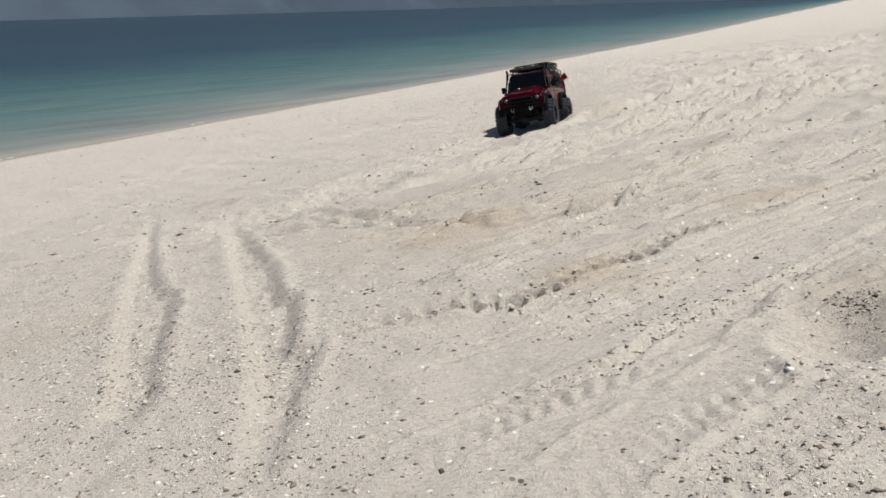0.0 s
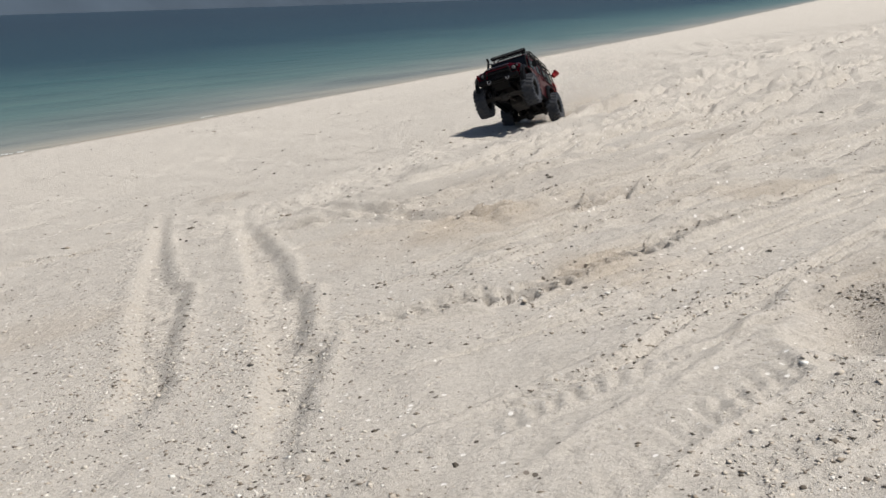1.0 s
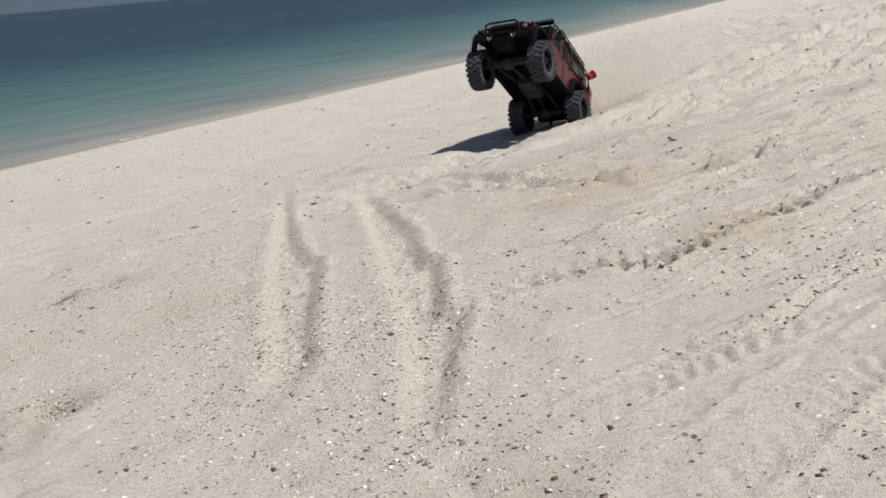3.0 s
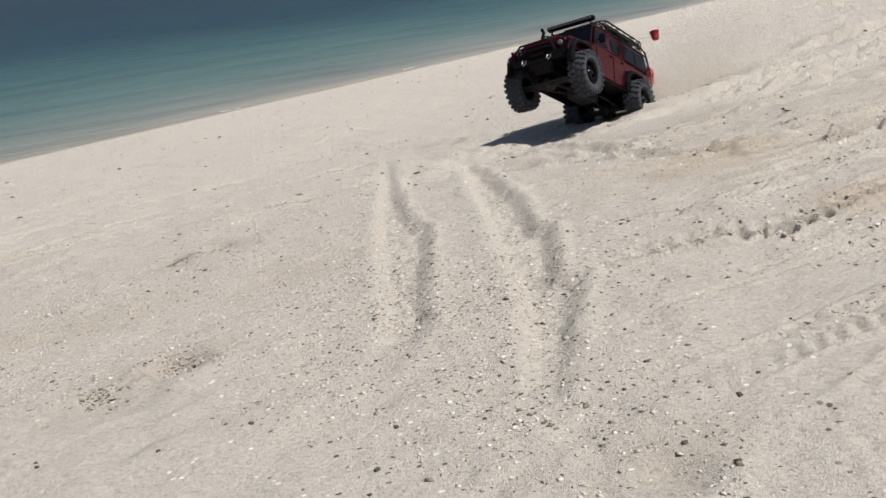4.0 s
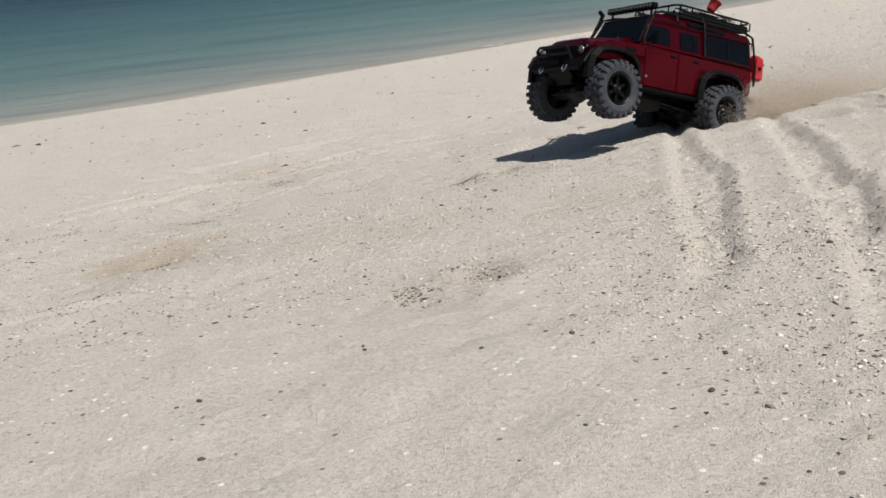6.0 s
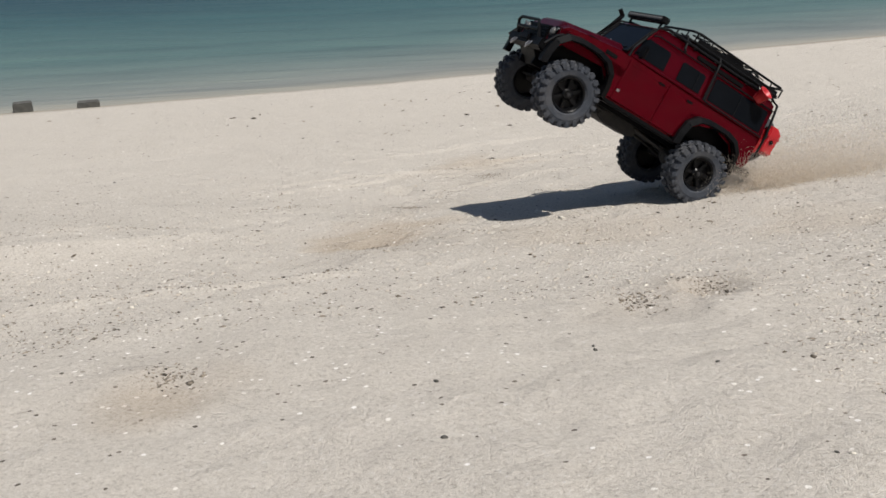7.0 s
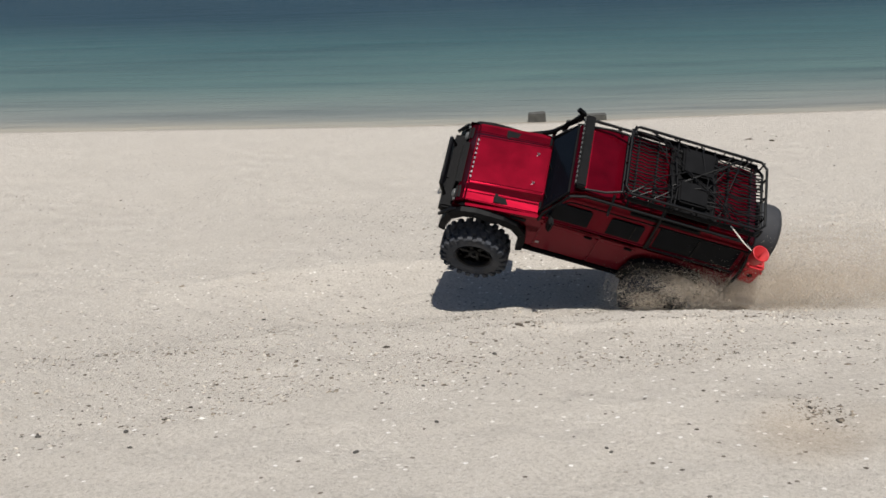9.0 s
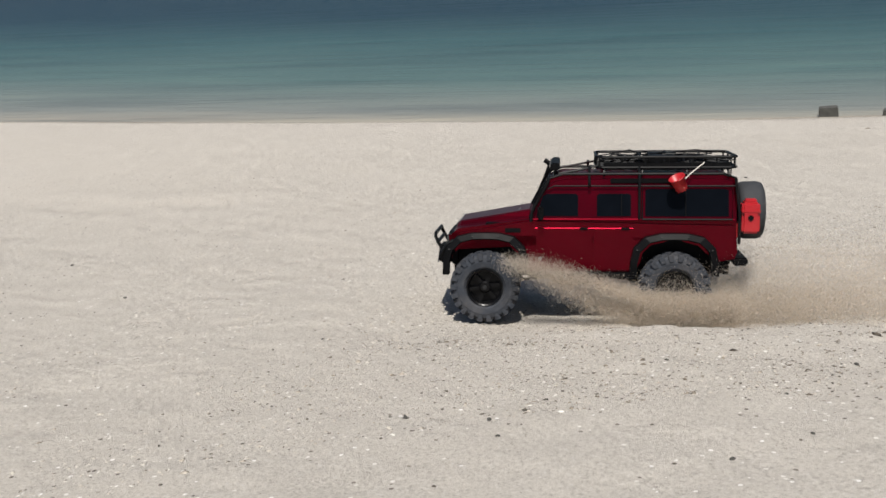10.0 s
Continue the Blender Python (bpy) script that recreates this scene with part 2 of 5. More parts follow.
def treads(points, half, pitch, depth, seed=1, slant=0.7):
    """A broad tyre print with chevron lugs."""
    def fn(x, y):
        s, a, run = line_frame(x, y, points)
        s = s + 0.006 * lattice(x * 9, y * 9, seed + 5)
        q = np.abs(s) / half
        lug = np.clip(np.sin((a + slant * np.abs(s) + 0.004 * lattice(x * 30, y * 30, seed + 6)) * 2 * math.pi / pitch) * 2.0 + 0.3, -1, 1)
        worn = np.clip(0.85 + 0.7 * lattice(x * 4.1, y * 4.1, seed), 0, 1)
        ends = np.clip(np.minimum(a, run - a) / 0.3, 0, 1)
        bed = depth * 0.5 * (lug - 0.7) * worn * np.clip((1 - q) * 6, 0, 1)
        lip = depth * 0.6 * np.exp(-((q - 1.12) / 0.12) ** 2) * (1 + 0.9 * lattice(a * 22, s * 22, seed + 1))
        return (bed + lip) * ends
    return fn, bounds(points, half * 1.6 + 0.05)


def pit(cx, cy, r, depth, lip=0.4, stretch=1.0, turn=0.0):
    c, s = math.cos(radians(turn)), math.sin(radians(turn))
    def fn(x, y):
        u, v = (x - cx) * c + (y - cy) * s, (-(x - cx) * s + (y - cy) * c) * stretch
        q = np.hypot(u, v) / r * (1 + 0.3 * lattice(x * 18 + cx * 31, y * 18 + cy * 17, 11))
        return -depth * np.exp(-(q ** 2) * 2.2) + depth * lip * np.exp(-((q - 1.25) / 0.35) ** 2) * (1 + 0.4 * lattice(x * 40, y * 40, 12))
    return fn, (cx - r * 3, cx + r * 3, cy - r * 3, cy + r * 3)


FORMS = []
FORMS += [
    rut([(-1.62, 3.50), (-1.34, 2.90), (-1.144, 2.467), (-0.975, 2.068), (-0.849, 1.781), (-0.746, 1.561), (-0.667, 1.395), (-0.622, 1.267), (-0.605, 1.183), (-0.599, 1.08)],
        [(-1.55, 3.46), (-1.27, 2.86), (-1.085, 2.437), (-0.885, 2.03), (-0.815, 1.91), (-0.79, 1.90), (-0.680, 1.62), (-0.627, 1.472), (-0.571, 1.35), (-0.555, 1.264), (-0.543, 1.174), (-0.523, 1.06)], 0.0125, 21),
    rut([(-1.24, 3.22), (-0.984, 2.624), (-0.773, 2.097), (-0.623, 1.749), (-0.534, 1.539), (-0.475, 1.404), (-0.443, 1.299), (-0.406, 1.193), (-0.38, 1.08), (-0.35, 0.95)],
        [(-1.16, 3.18), (-0.93, 2.591), (-0.762, 2.244), (-0.635, 1.985), (-0.545, 1.765), (-0.518, 1.755), (-0.438, 1.478), (-0.400, 1.472), (-0.376, 1.32), (-0.352, 1.214), (-0.327, 1.1), (-0.30, 0.95)], 0.014, 26),
    treads([(-0.13, 0.90), (-0.037, 1.014), (0.0, 1.095), (0.041, 1.15), (0.097, 1.208), (0.159, 1.277), (0.25, 1.37)], 0.05, 0.026, 0.0072, 31),
    treads([(0.02, 0.93), (0.093, 1.017), (0.143, 1.062), (0.183, 1.112), (0.26, 1.19)], 0.034, 0.026, 0.0075, 33),
    treads([(-0.25, 1.03), (-0.168, 1.123), (-0.121, 1.181), (-0.068, 1.229), (-0.012, 1.272), (0.06, 1.35)], 0.038, 0.027, 0.008, 34),
    treads([(-0.45, 1.47), (-0.328, 1.529), (-0.238, 1.548), (-0.163, 1.554), (-0.07, 1.651), (0.033, 1.743), (0.094, 1.821), (0.184, 1.89), (0.294, 2.002), (0.403, 2.107), (0.6, 2.3)], 0.03, 0.03, 0.022, 32, 0.5),
    furrow([(-0.40, 1.70), (-0.355, 1.723), (-0.252, 1.74), (-0.192, 1.816), (-0.107, 1.886), (-0.037, 1.974), (0.029, 1.99), (0.079, 2.067), (0.25, 2.2)], 0.013, 0.013, 0.008, 35, 0.9, wander=1.4),
    furrow([(-0.40, 1.85), (-0.296, 1.895), (-0.207, 1.948), (-0.116, 2.028), (-0.02, 2.231), (0.046, 2.337), (0.158, 2.535), (0.30, 2.63)], 0.016, 0.015, 0.009, 36, 0.9, wander=1.3),
    furrow([(-0.114, 1.224), (-0.069, 1.245), (-0.023, 1.283), (0.052, 1.409), (0.121, 1.47), (0.196, 1.547), (0.283, 1.654), (0.40, 1.78)], 0.011, 0.007, 0.005, 37, 0.9, wander=1.6),
    furrow([(0.0, 1.14), (0.033, 1.207), (0.097, 1.337), (0.17, 1.452), (0.252, 1.56), (0.36, 1.67)], 0.012, -0.004, 0.0, 38, 0.8),
    furrow([(0.0, 1.0), (0.037, 1.056), (0.103, 1.165), (0.164, 1.237), (0.25, 1.31)], 0.012, -0.004, 0.0, 39, 0.8),
    furrow([(-0.20, 1.40), (0.02, 1.60), (0.22, 1.80), (0.45, 2.02)], 0.009, 0.006, 0.005, 81, 0.9, wander=1.6),
    furrow([(-0.30, 1.30), (-0.05, 1.47), (0.15, 1.66), (0.42, 1.93)], 0.009, 0.006, 0.004, 82, 0.9, wander=1.6),
    furrow([(0.02, 1.27), (0.15, 1.38), (0.30, 1.53), (0.46, 1.70)], 0.008, 0.006, 0.004, 83, 0.9, wander=1.6),
    furrow([(-0.45, 2.10), (-0.2, 2.25), (0.1, 2.55), (0.4, 2.95), (0.7, 3.4)], 0.018, 0.017, 0.011, 84, 0.9, wander=1.6),
    furrow([(-0.25, 2.05), (0.05, 2.2), (0.35, 2.42), (0.7, 2.75)], 0.015, 0.014, 0.009, 85, 0.9, wander=1.6),
    furrow([(-0.9, 2.68), (-0.81, 2.84), (-0.65, 2.95), (-0.4, 3.3)], 0.014, 0.008, 0.005, 86, 0.9, wander=1.6),
    furrow([(-0.75, 2.45), (-0.54, 2.35), (-0.43, 2.43), (-0.2, 2.7)], 0.014, 0.008, 0.005, 87, 0.9, wander=1.6),
    furrow([(-1.95, 2.80), (-1.78, 2.893), (-1.616, 2.95), (-1.4, 3.15)], 0.016, 0.012, 0.006, 92, 0.9, wander=1.5),
    furrow([(-1.60, 2.33), (-1.453, 2.386), (-1.353, 2.414), (-1.284, 2.502), (-1.15, 2.75)], 0.015, 0.011, 0.006, 93, 0.9, wander=1.5),
    furrow([(0.1, 3.2), (0.5, 3.75), (0.9, 4.4), (1.3, 5.2)], 0.03, 0.022, 0.013, 94, 0.9),
    furrow([(-0.45, 3.3), (-0.1, 3.9), (0.4, 4.7), (0.9, 5.8)], 0.035, 0.022, 0.013, 95, 0.9),
    furrow([(-2.45, 1.45), (-2.376, 1.577), (-2.262, 1.826), (-2.213, 2.094), (-2.05, 2.4)], 0.012, 0.004, 0.002, 88, 0.9),
    furrow([(-2.62, 1.55), (-2.448, 1.721), (-2.38, 1.904), (-2.182, 2.05), (-2.08, 2.236), (-1.98, 2.532), (-1.695, 2.724)], 0.013, 0.004, 0.002, 89, 0.9),
    combed([(-0.30, 1.10), (0.05, 1.42), (0.45, 1.85)], 0.16, 0.0022, 55),
    combed([(-0.10, 0.92), (0.15, 1.15), (0.45, 1.45)], 0.14, 0.0016, 57),
    combed([(-0.35, 1.66), (0.0, 1.86), (0.35, 2.2), (0.8, 2.8)], 0.16, 0.0046, 59),
    combed([(-0.60, 2.1), (-0.1, 2.35), (0.4, 2.9), (0.9, 3.6)], 0.24, 0.006, 56),
    combed([(-2.7, 1.3), (-2.45, 1.70), (-2.2, 2.05), (-1.95, 2.55), (-1.6, 2.8)], 0.13, 0.0024, 58),
    combed([(-2.25, 1.25), (-2.05, 1.60), (-1.75, 1.9), (-1.45, 2.25)], 0.10, 0.0024, 60),
    furrow([(-0.94, 2.72), (-0.80, 2.68), (-0.48, 2.31), (-0.22, 2.10)], 0.03, 0.010, 0.005, 41, 0.8),
    furrow([(-0.32, 2.97), (-0.03, 3.40), (0.25, 3.88), (0.55, 4.06), (0.93, 4.40)], 0.04, 0.026, 0.015, 43, 0.8),
    furrow([(-2.24, 2.06), (-2.15, 2.39), (-2.00, 2.71), (-1.81, 2.93), (-1.64, 2.99)], 0.02, 0.005, 0.002, 44, 0.8),
    furrow([(-2.00, 1.84), (-1.92, 2.12), (-1.73, 2.39), (-1.42, 2.40), (-1.26, 2.46)], 0.02, 0.005, 0.002, 45, 0.8),
    furrow([(-2.35, 1.52), (-2.33, 1.75), (-2.31, 1.93), (-2.17, 2.14)], 0.02, 0.005, 0.002, 46, 0.8),
    furrow([(-4.78, -1.59), (-4.18, -1.03), (-3.93, -0.46)], 0.12, 0.01, 0.004, 47),
    furrow([(-2.46, 0.59), (-2.28, 0.72), (-2.27, 0.92), (-2.14, 1.16)], 0.03, 0.004, 0.002, 48),
    furrow([(-1.77, 0.40), (-1.68, 0.56), (-1.61, 0.68), (-1.52, 0.86), (-1.43, 1.03), (-1.38, 1.15)], 0.02, -0.005, 0.0, 49),
    furrow([(-0.38, 5.0), (-0.42, 4.6), (-0.52, 4.1), (-0.72, 3.4), (-0.80, 3.0), (-0.95, 2.6), (-1.1, 2.4)], 0.16, 0.02, 0.006, 51),
    furrow([(-1.62, 1.5), (-1.77, 1.1), (-1.9, 0.8), (-2.03, 0.55), (-2.12, 0.3), (-2.16, 0.0), (-2.2, -0.3)], 0.25, 0.045, 0.0, 52, 0.05, 0.6, wander=0.15),
    furrow([(-0.9, 2.3), (-0.5, 2.45), (0.0, 2.95), (0.5, 3.7)], 0.02, 0.017, 0.010, 64),
    furrow([(-0.6, 2.9), (0.0, 3.6), (0.6, 4.5), (1.2, 5.6)], 0.035, 0.026, 0.015, 65),
    furrow([(-0.3, 4.3), (0.3, 5.4), (1.0, 6.9), (1.9, 9.0)], 0.06, 0.027, 0.016, 66),
    furrow([(-0.75, 2.05), (-0.3, 2.25), (0.1, 2.6), (0.6, 3.3)], 0.016, 0.007, 0.004, 74, 0.6),
    furrow([(-2.6, 2.0), (-2.4, 2.6), (-2.1, 3.2), (-1.8, 3.7)], 0.02, 0.004, 0.002, 75, 0.6),
]
PITS = [  # place, radius, depth
    (0.13, 2.34, 0.05, 0.012),
    (0.08, 2.74, 0.06, 0.012),
    (-0.10, 4.33, 0.09, 0.018),
    (-0.10, 3.32, 0.09, 0.012),
    (0.29, 2.15, 0.05, 0.010),
    (-0.23, 2.33, 0.06, 0.010),
    (-0.18, 2.10, 0.05, 0.012),
    (-1.24, 3.23, 0.07, 0.014),
    (0.00, 1.90, 0.05, 0.008),
    (-1.89, 5.92, 0.10, 0.012),
    (-1.46, 5.84, 0.09, 0.012),
    (0.22, 1.32, 0.10, 0.030),
    (-1.00, 4.63, 0.09, 0.012),
    (-1.03, 4.16, 0.08, 0.012),
    (0.35, 2.72, 0.05, 0.008),
    (-1.39, 1.93, 0.05, 0.008),
    (-1.32, 2.00, 0.05, 0.010),
    (-0.89, 1.23, 0.05, 0.012),
    (-2.41, 3.29, 0.06, 0.008),
    (-2.24, 2.24, 0.05, 0.008),
    (-2.38, 3.02, 0.06, 0.008),
    (-0.20, 0.91, 0.04, 0.008),
    (-2.10, 1.83, 0.06, 0.012),
    (-0.90, 1.25, 0.05, 0.012),
    (-1.54, 1.08, 0.09, 0.014),
    (-1.64, 1.32, 0.06, 0.008),
    (-0.92, 1.13, 0.07, 0.010),
    (-1.16, 0.59, 0.06, 0.006),
    (-4.53, 3.78, 0.09, 0.012),
    (-3.28, 0.52, 0.05, 0.006),
    (-4.28, -1.26, 0.20, 0.010),
    (-0.59, 4.51, 0.10, 0.014),
    (-2.74, 7.19, 0.10, 0.012),
    (0.56, 11.12, 0.20, 0.020),
    (0.80, 7.05, 0.16, 0.020),
    (0.45, 5.35, 0.12, 0.015),
    (0.90, 5.66, 0.12, 0.015),
    (0.67, 3.72, 0.12, 0.015),
    (-2.18, 5.26, 0.08, 0.010),
    (-2.43, 5.23, 0.08, 0.010),
]
FORMS += [pit(x, y, r, d, 0.22, 1.3, 40 * i) for i, (x, y, r, d) in enumerate(PITS)]


def graded(lo, hi, spans, ends):
    """Even steps within each span, then steps that grow slowly for some metres and fast to the horizon."""
    def run(step, end, grow):
        out, at_ = [], 0.0
        while at_ < end:
            step *= grow if at_ < 7 else 1.2
            at_ += step
            out.append(at_)
        return np.array(out)
    middle = np.concatenate([np.arange(a, b, step) for a, b, step in spans])
    return np.concatenate((middle[0] - run(spans[0][2], middle[0] - lo, ends[0])[::-1], middle, middle[-1] + run(spans[-1][2], hi - middle[-1], ends[1])))


def grid_mesh(name, gx, gy, zs):
    nx, ny = len(gx), len(gy)
    xx, yy = np.meshgrid(gx, gy)
    me = bpy.data.meshes.new(name)
    me.vertices.add(nx * ny)
    me.vertices.foreach_set("co", np.stack((xx, yy, zs), -1).ravel())
    i = (np.arange(ny - 1)[:, None] * nx + np.arange(nx - 1)[None, :]).ravel()
    quads = np.stack((i, i + 1, i + 1 + nx, i + nx), -1).ravel()
    me.loops.add(len(quads))
    me.loops.foreach_set("vertex_index", quads)
    me.polygons.add(len(i))
    me.polygons.foreach_set("loop_start", np.arange(len(i)) * 4)
    me.polygons.foreach_set("use_smooth", np.ones(len(i), bool))
    me.update(calc_edges=True)
    me.validate()
    return me


gx = graded(-3000, 3000, ((-2.4, -1.0, 0.0085), (-1.0, 0.5, 0.0048)), (1.018, 1.016))
gy = graded(-3000, 3000, ((-0.7, 0.86, 0.0095), (0.86, 2.3, 0.0052)), (1.03, 1.013))
xx, yy = np.meshgrid(gx, gy)
ground_mesh = grid_mesh("ground", gx, gy, height(xx, yy))
at = ground_mesh.attributes.new("shore", "FLOAT", "POINT")
at.data.foreach_set("value", (xx - shore_x(yy) + 0.06 * lattice(yy * 1.3, yy * 0, 8)).ravel().astype(np.float32))
# spots of darker sand, many of them at the pits
DARKER_SPOTS = ((-0.25, 2.62, 0.3, 0.4), (-0.55, 2.55, 0.2, 0.3), (-1.36, 1.92, 0.06, 0.7), (-1.29, 2.0, 0.07, 0.7), (-0.9, 1.27, 0.06, 0.9), (-1.9, 1.66, 0.1, 0.4), (-1.55, 1.3, 0.12, 0.5), (0.27, 1.45, 0.09, 0.9), (0.16, 2.86, 0.06, 0.8), (0.36, 2.66, 0.06, 0.6), (0.1, 3.37, 0.08, 0.6), (-0.1, 4.8, 0.12, 0.7), (-1.25, 3.25, 0.09, 0.6), (0.0, 2.1, 0.14, 0.3), (-0.2, 0.95, 0.05, 0.7), (-0.93, 1.15, 0.08, 0.5), (-1.18, 0.6, 0.1, 0.3), (-2.1, 2.1, 0.15, 0.4))


def darker_sand(x, y):
    out = np.zeros(x.shape)
    for cx, cy, r, k in DARKER_SPOTS:
        q = np.hypot(x - cx, (y - cy) * 0.8) / r + 0.35 * lattice(x * 14, y * 14, 33)
        out += k * np.clip(1.5 - q, 0, 1)
    return np.clip(out, 0, 1)


at = ground_mesh.attributes.new("darker_sand", "FLOAT", "POINT")
at.data.foreach_set("value", darker_sand(xx, yy).ravel().astype(np.float32))
# faint rusty tint where crushed shell lies
OCHRE_SPOTS = ((-0.37, 2.10, 0.2, 0.45), (-0.26, 2.14, 0.18, 0.4), (-1.72, 1.42, 0.13, 0.9), (-1.67, 1.33, 0.09, 0.8), (-1.15, 0.58, 0.07, 0.7), (-2.22, 2.24, 0.12, 0.6), (-0.05, 1.67, 0.09, 0.7), (0.213, 2.04, 0.08, 0.7), (-1.3, 1.5, 0.16, 0.4), (-0.95, 1.7, 0.12, 0.4))


def ochre(x, y):
    out = np.zeros(x.shape)
    for cx, cy, r, k in OCHRE_SPOTS:
        out += k * np.clip(1.4 - np.hypot(x - cx, y - cy) / r - 0.45 * lattice(x * 16, y * 16, 35), 0, 1)
    return np.clip(out, 0, 1)


at = ground_mesh.attributes.new("ochre", "FLOAT", "POINT")
at.data.foreach_set("value", ochre(xx, yy).ravel().astype(np.float32))
ground_mesh.materials.append(SAND)
ground = tagged(new("ground", ground_mesh), "pale shelly beach sand with tyre ruts and footprints", "sand", kind="structure")

# the sea: rows of quads that follow the waterline out to the horizon
sv = np.array([-0.35, 0, 0.12, 0.3, 0.6, 1, 1.6, 2.4, 3.4, 5, 7, 10, 14, 20, 30, 45, 70, 110, 180, 300, 600, 1200, 2600])
su = np.concatenate((-np.geomspace(2000, 12, 20), np.arange(-11, 30, 1.0), np.geomspace(31, 2500, 26)))
uu, vv = np.meshgrid(su, sv)
sea_mesh = grid_mesh("water", su, sv, np.full(uu.shape, SEA))
tx, ty = -0.88, 0.47  # out to sea
wx, wy = shore_x(uu) + tx * vv, uu + ty * vv * np.clip(1 - np.abs(uu) / 4000, 0, 1)
sea_mesh.vertices.foreach_set("co", np.stack((wx, wy, np.full(uu.shape, SEA) + 0.0 * vv), -1).ravel())
sea_mesh.update()
at = sea_mesh.attributes.new("offshore", "FLOAT", "POINT")
at.data.foreach_set("value", (np.log1p(np.clip(vv, 0, None) / 1.2) / 4.2).ravel().astype(np.float32))
sea_mesh.materials.append(WATER)
water = tagged(new("water", sea_mesh), "calm teal sea water darkening away from the shore", "sea", kind="structure")

# ---- the toy truck: origin at the middle of its rear axle, x ahead, y to its left ----
RED = plain("red_paint", (0.12, 0.0008, 0.008), 0.31, 0.85, 0.06, 30, spec=0.1)
b = RED.node_tree.nodes["Principled BSDF"]
b.inputs["Coat Weight"].default_value, b.inputs["Coat Roughness"].default_value = 0.15, 0.05
CAN_RED = plain("red_plastic", (0.40, 0.008, 0.014), 0.4, 0, 0.1, 40, dust=0.1)
BLACK = plain("black_plastic", (0.0035, 0.0035, 0.004), 0.48, 0, 0.3, 50, 0.15, 0.1)
TUBE = plain("black_tube", (0.0035, 0.0035, 0.004), 0.45, 0, 0.3, 60, spec=0.2)
RUBBER = plain("dusty_tyre_rubber", (0.040, 0.045, 0.055), 0.85, 0, 0.2, 90, 0.3, 0.2, dust=0.09)
RIM = plain("black_rim", (0.0045, 0.0045, 0.005), 0.3, 0.0, 0.2, 60, spec=0.18)
STEEL = plain("bright_steel", (0.3, 0.3, 0.31), 0.3, 0.9, 0.1, 60)
AXLE = plain("grey_axle", (0.018, 0.018, 0.019), 0.6, 0.1, 0.3, 40, spec=0.25, dust=0.1)
LENS = plain("lamp_lens", (0.09, 0.09, 0.088), 0.2, 0.0, 0.05, 60, spec=0.3)
COVER = plain("dark_tyre_cover", (0.035, 0.036, 0.04), 0.7, 0, 0.2, 60, 0.2, 0.3)
CORD = plain("pale_cord", (0.6, 0.56, 0.5), 0.8, 0, 0.1, 90)
GLASS = plain("dark_window", (0.003, 0.004, 0.006), 0.1, 0.0, 0.2, 30, spec=0.07)


def linked(name, bm, mat, parent=None, label="", smooth=False, m=None):
    me = bpy.data.meshes.new(name)
    bmesh.ops.recalc_face_normals(bm, faces=bm.faces)
    bm.to_mesh(me)
    bm.free()
    if smooth:
        me.polygons.foreach_set("use_smooth", np.ones(len(me.polygons), bool))
    me.materials.append(mat)
    ob = new(name, me)
    if parent:
        ob.parent = parent
    if m is not None:
        ob.matrix_basis = m
    if label:
        ob["label"] = label
    return ob


part = linked


def box(bm, x0, x1, y0, y1, z0, z1, bevel=0.0, m=None):
    made = bmesh.ops.create_cube(bm, size=1)["verts"]
    for v in made:
        v.co = Vector(((x0 + x1) / 2 + v.co.x * (x1 - x0), (y0 + y1) / 2 + v.co.y * (y1 - y0), (z0 + z1) / 2 + v.co.z * (z1 - z0)))
    if m:
        bmesh.ops.transform(bm, matrix=m, verts=made)
    if bevel:
        bmesh.ops.bevel(bm, geom=list({e for v in made for e in v.link_edges}), offset=bevel, segments=2, affect="EDGES")
    return bm


def boxed(*a, **k):
    return box(bmesh.new(), *a, **k)


def prism(bm, outline, y0, y1, bevel=0.0, top_in=0.0, z_ref=0.0, z_top=1.0):
    """A side outline of (x, z) drawn across from y0 to y1; above z_ref it narrows by top_in up to z_top."""
    def pull(y, z):
        k = max(0.0, min(1.0, (z - z_ref) / (z_top - z_ref))) * top_in
        return y - math.copysign(k, y)
    a = [bm.verts.new((x, pull(y0, z), z)) for x, z in outline]
    c = [bm.verts.new((x, pull(y1, z), z)) for x, z in outline]
    n = len(outline)
    bm.faces.new(a)
    bm.faces.new(c[::-1])
    for i in range(n):
        bm.faces.new((a[i], a[(i + 1) % n], c[(i + 1) % n], c[i]))
    if bevel:
        bm.edges.ensure_lookup_table()
        rim = [e for e in bm.edges if (e.verts[0] in a and e.verts[1] in a) or (e.verts[0] in c and e.verts[1] in c)]
        bmesh.ops.bevel(bm, geom=rim, offset=bevel, segments=2, affect="EDGES")
    return bm


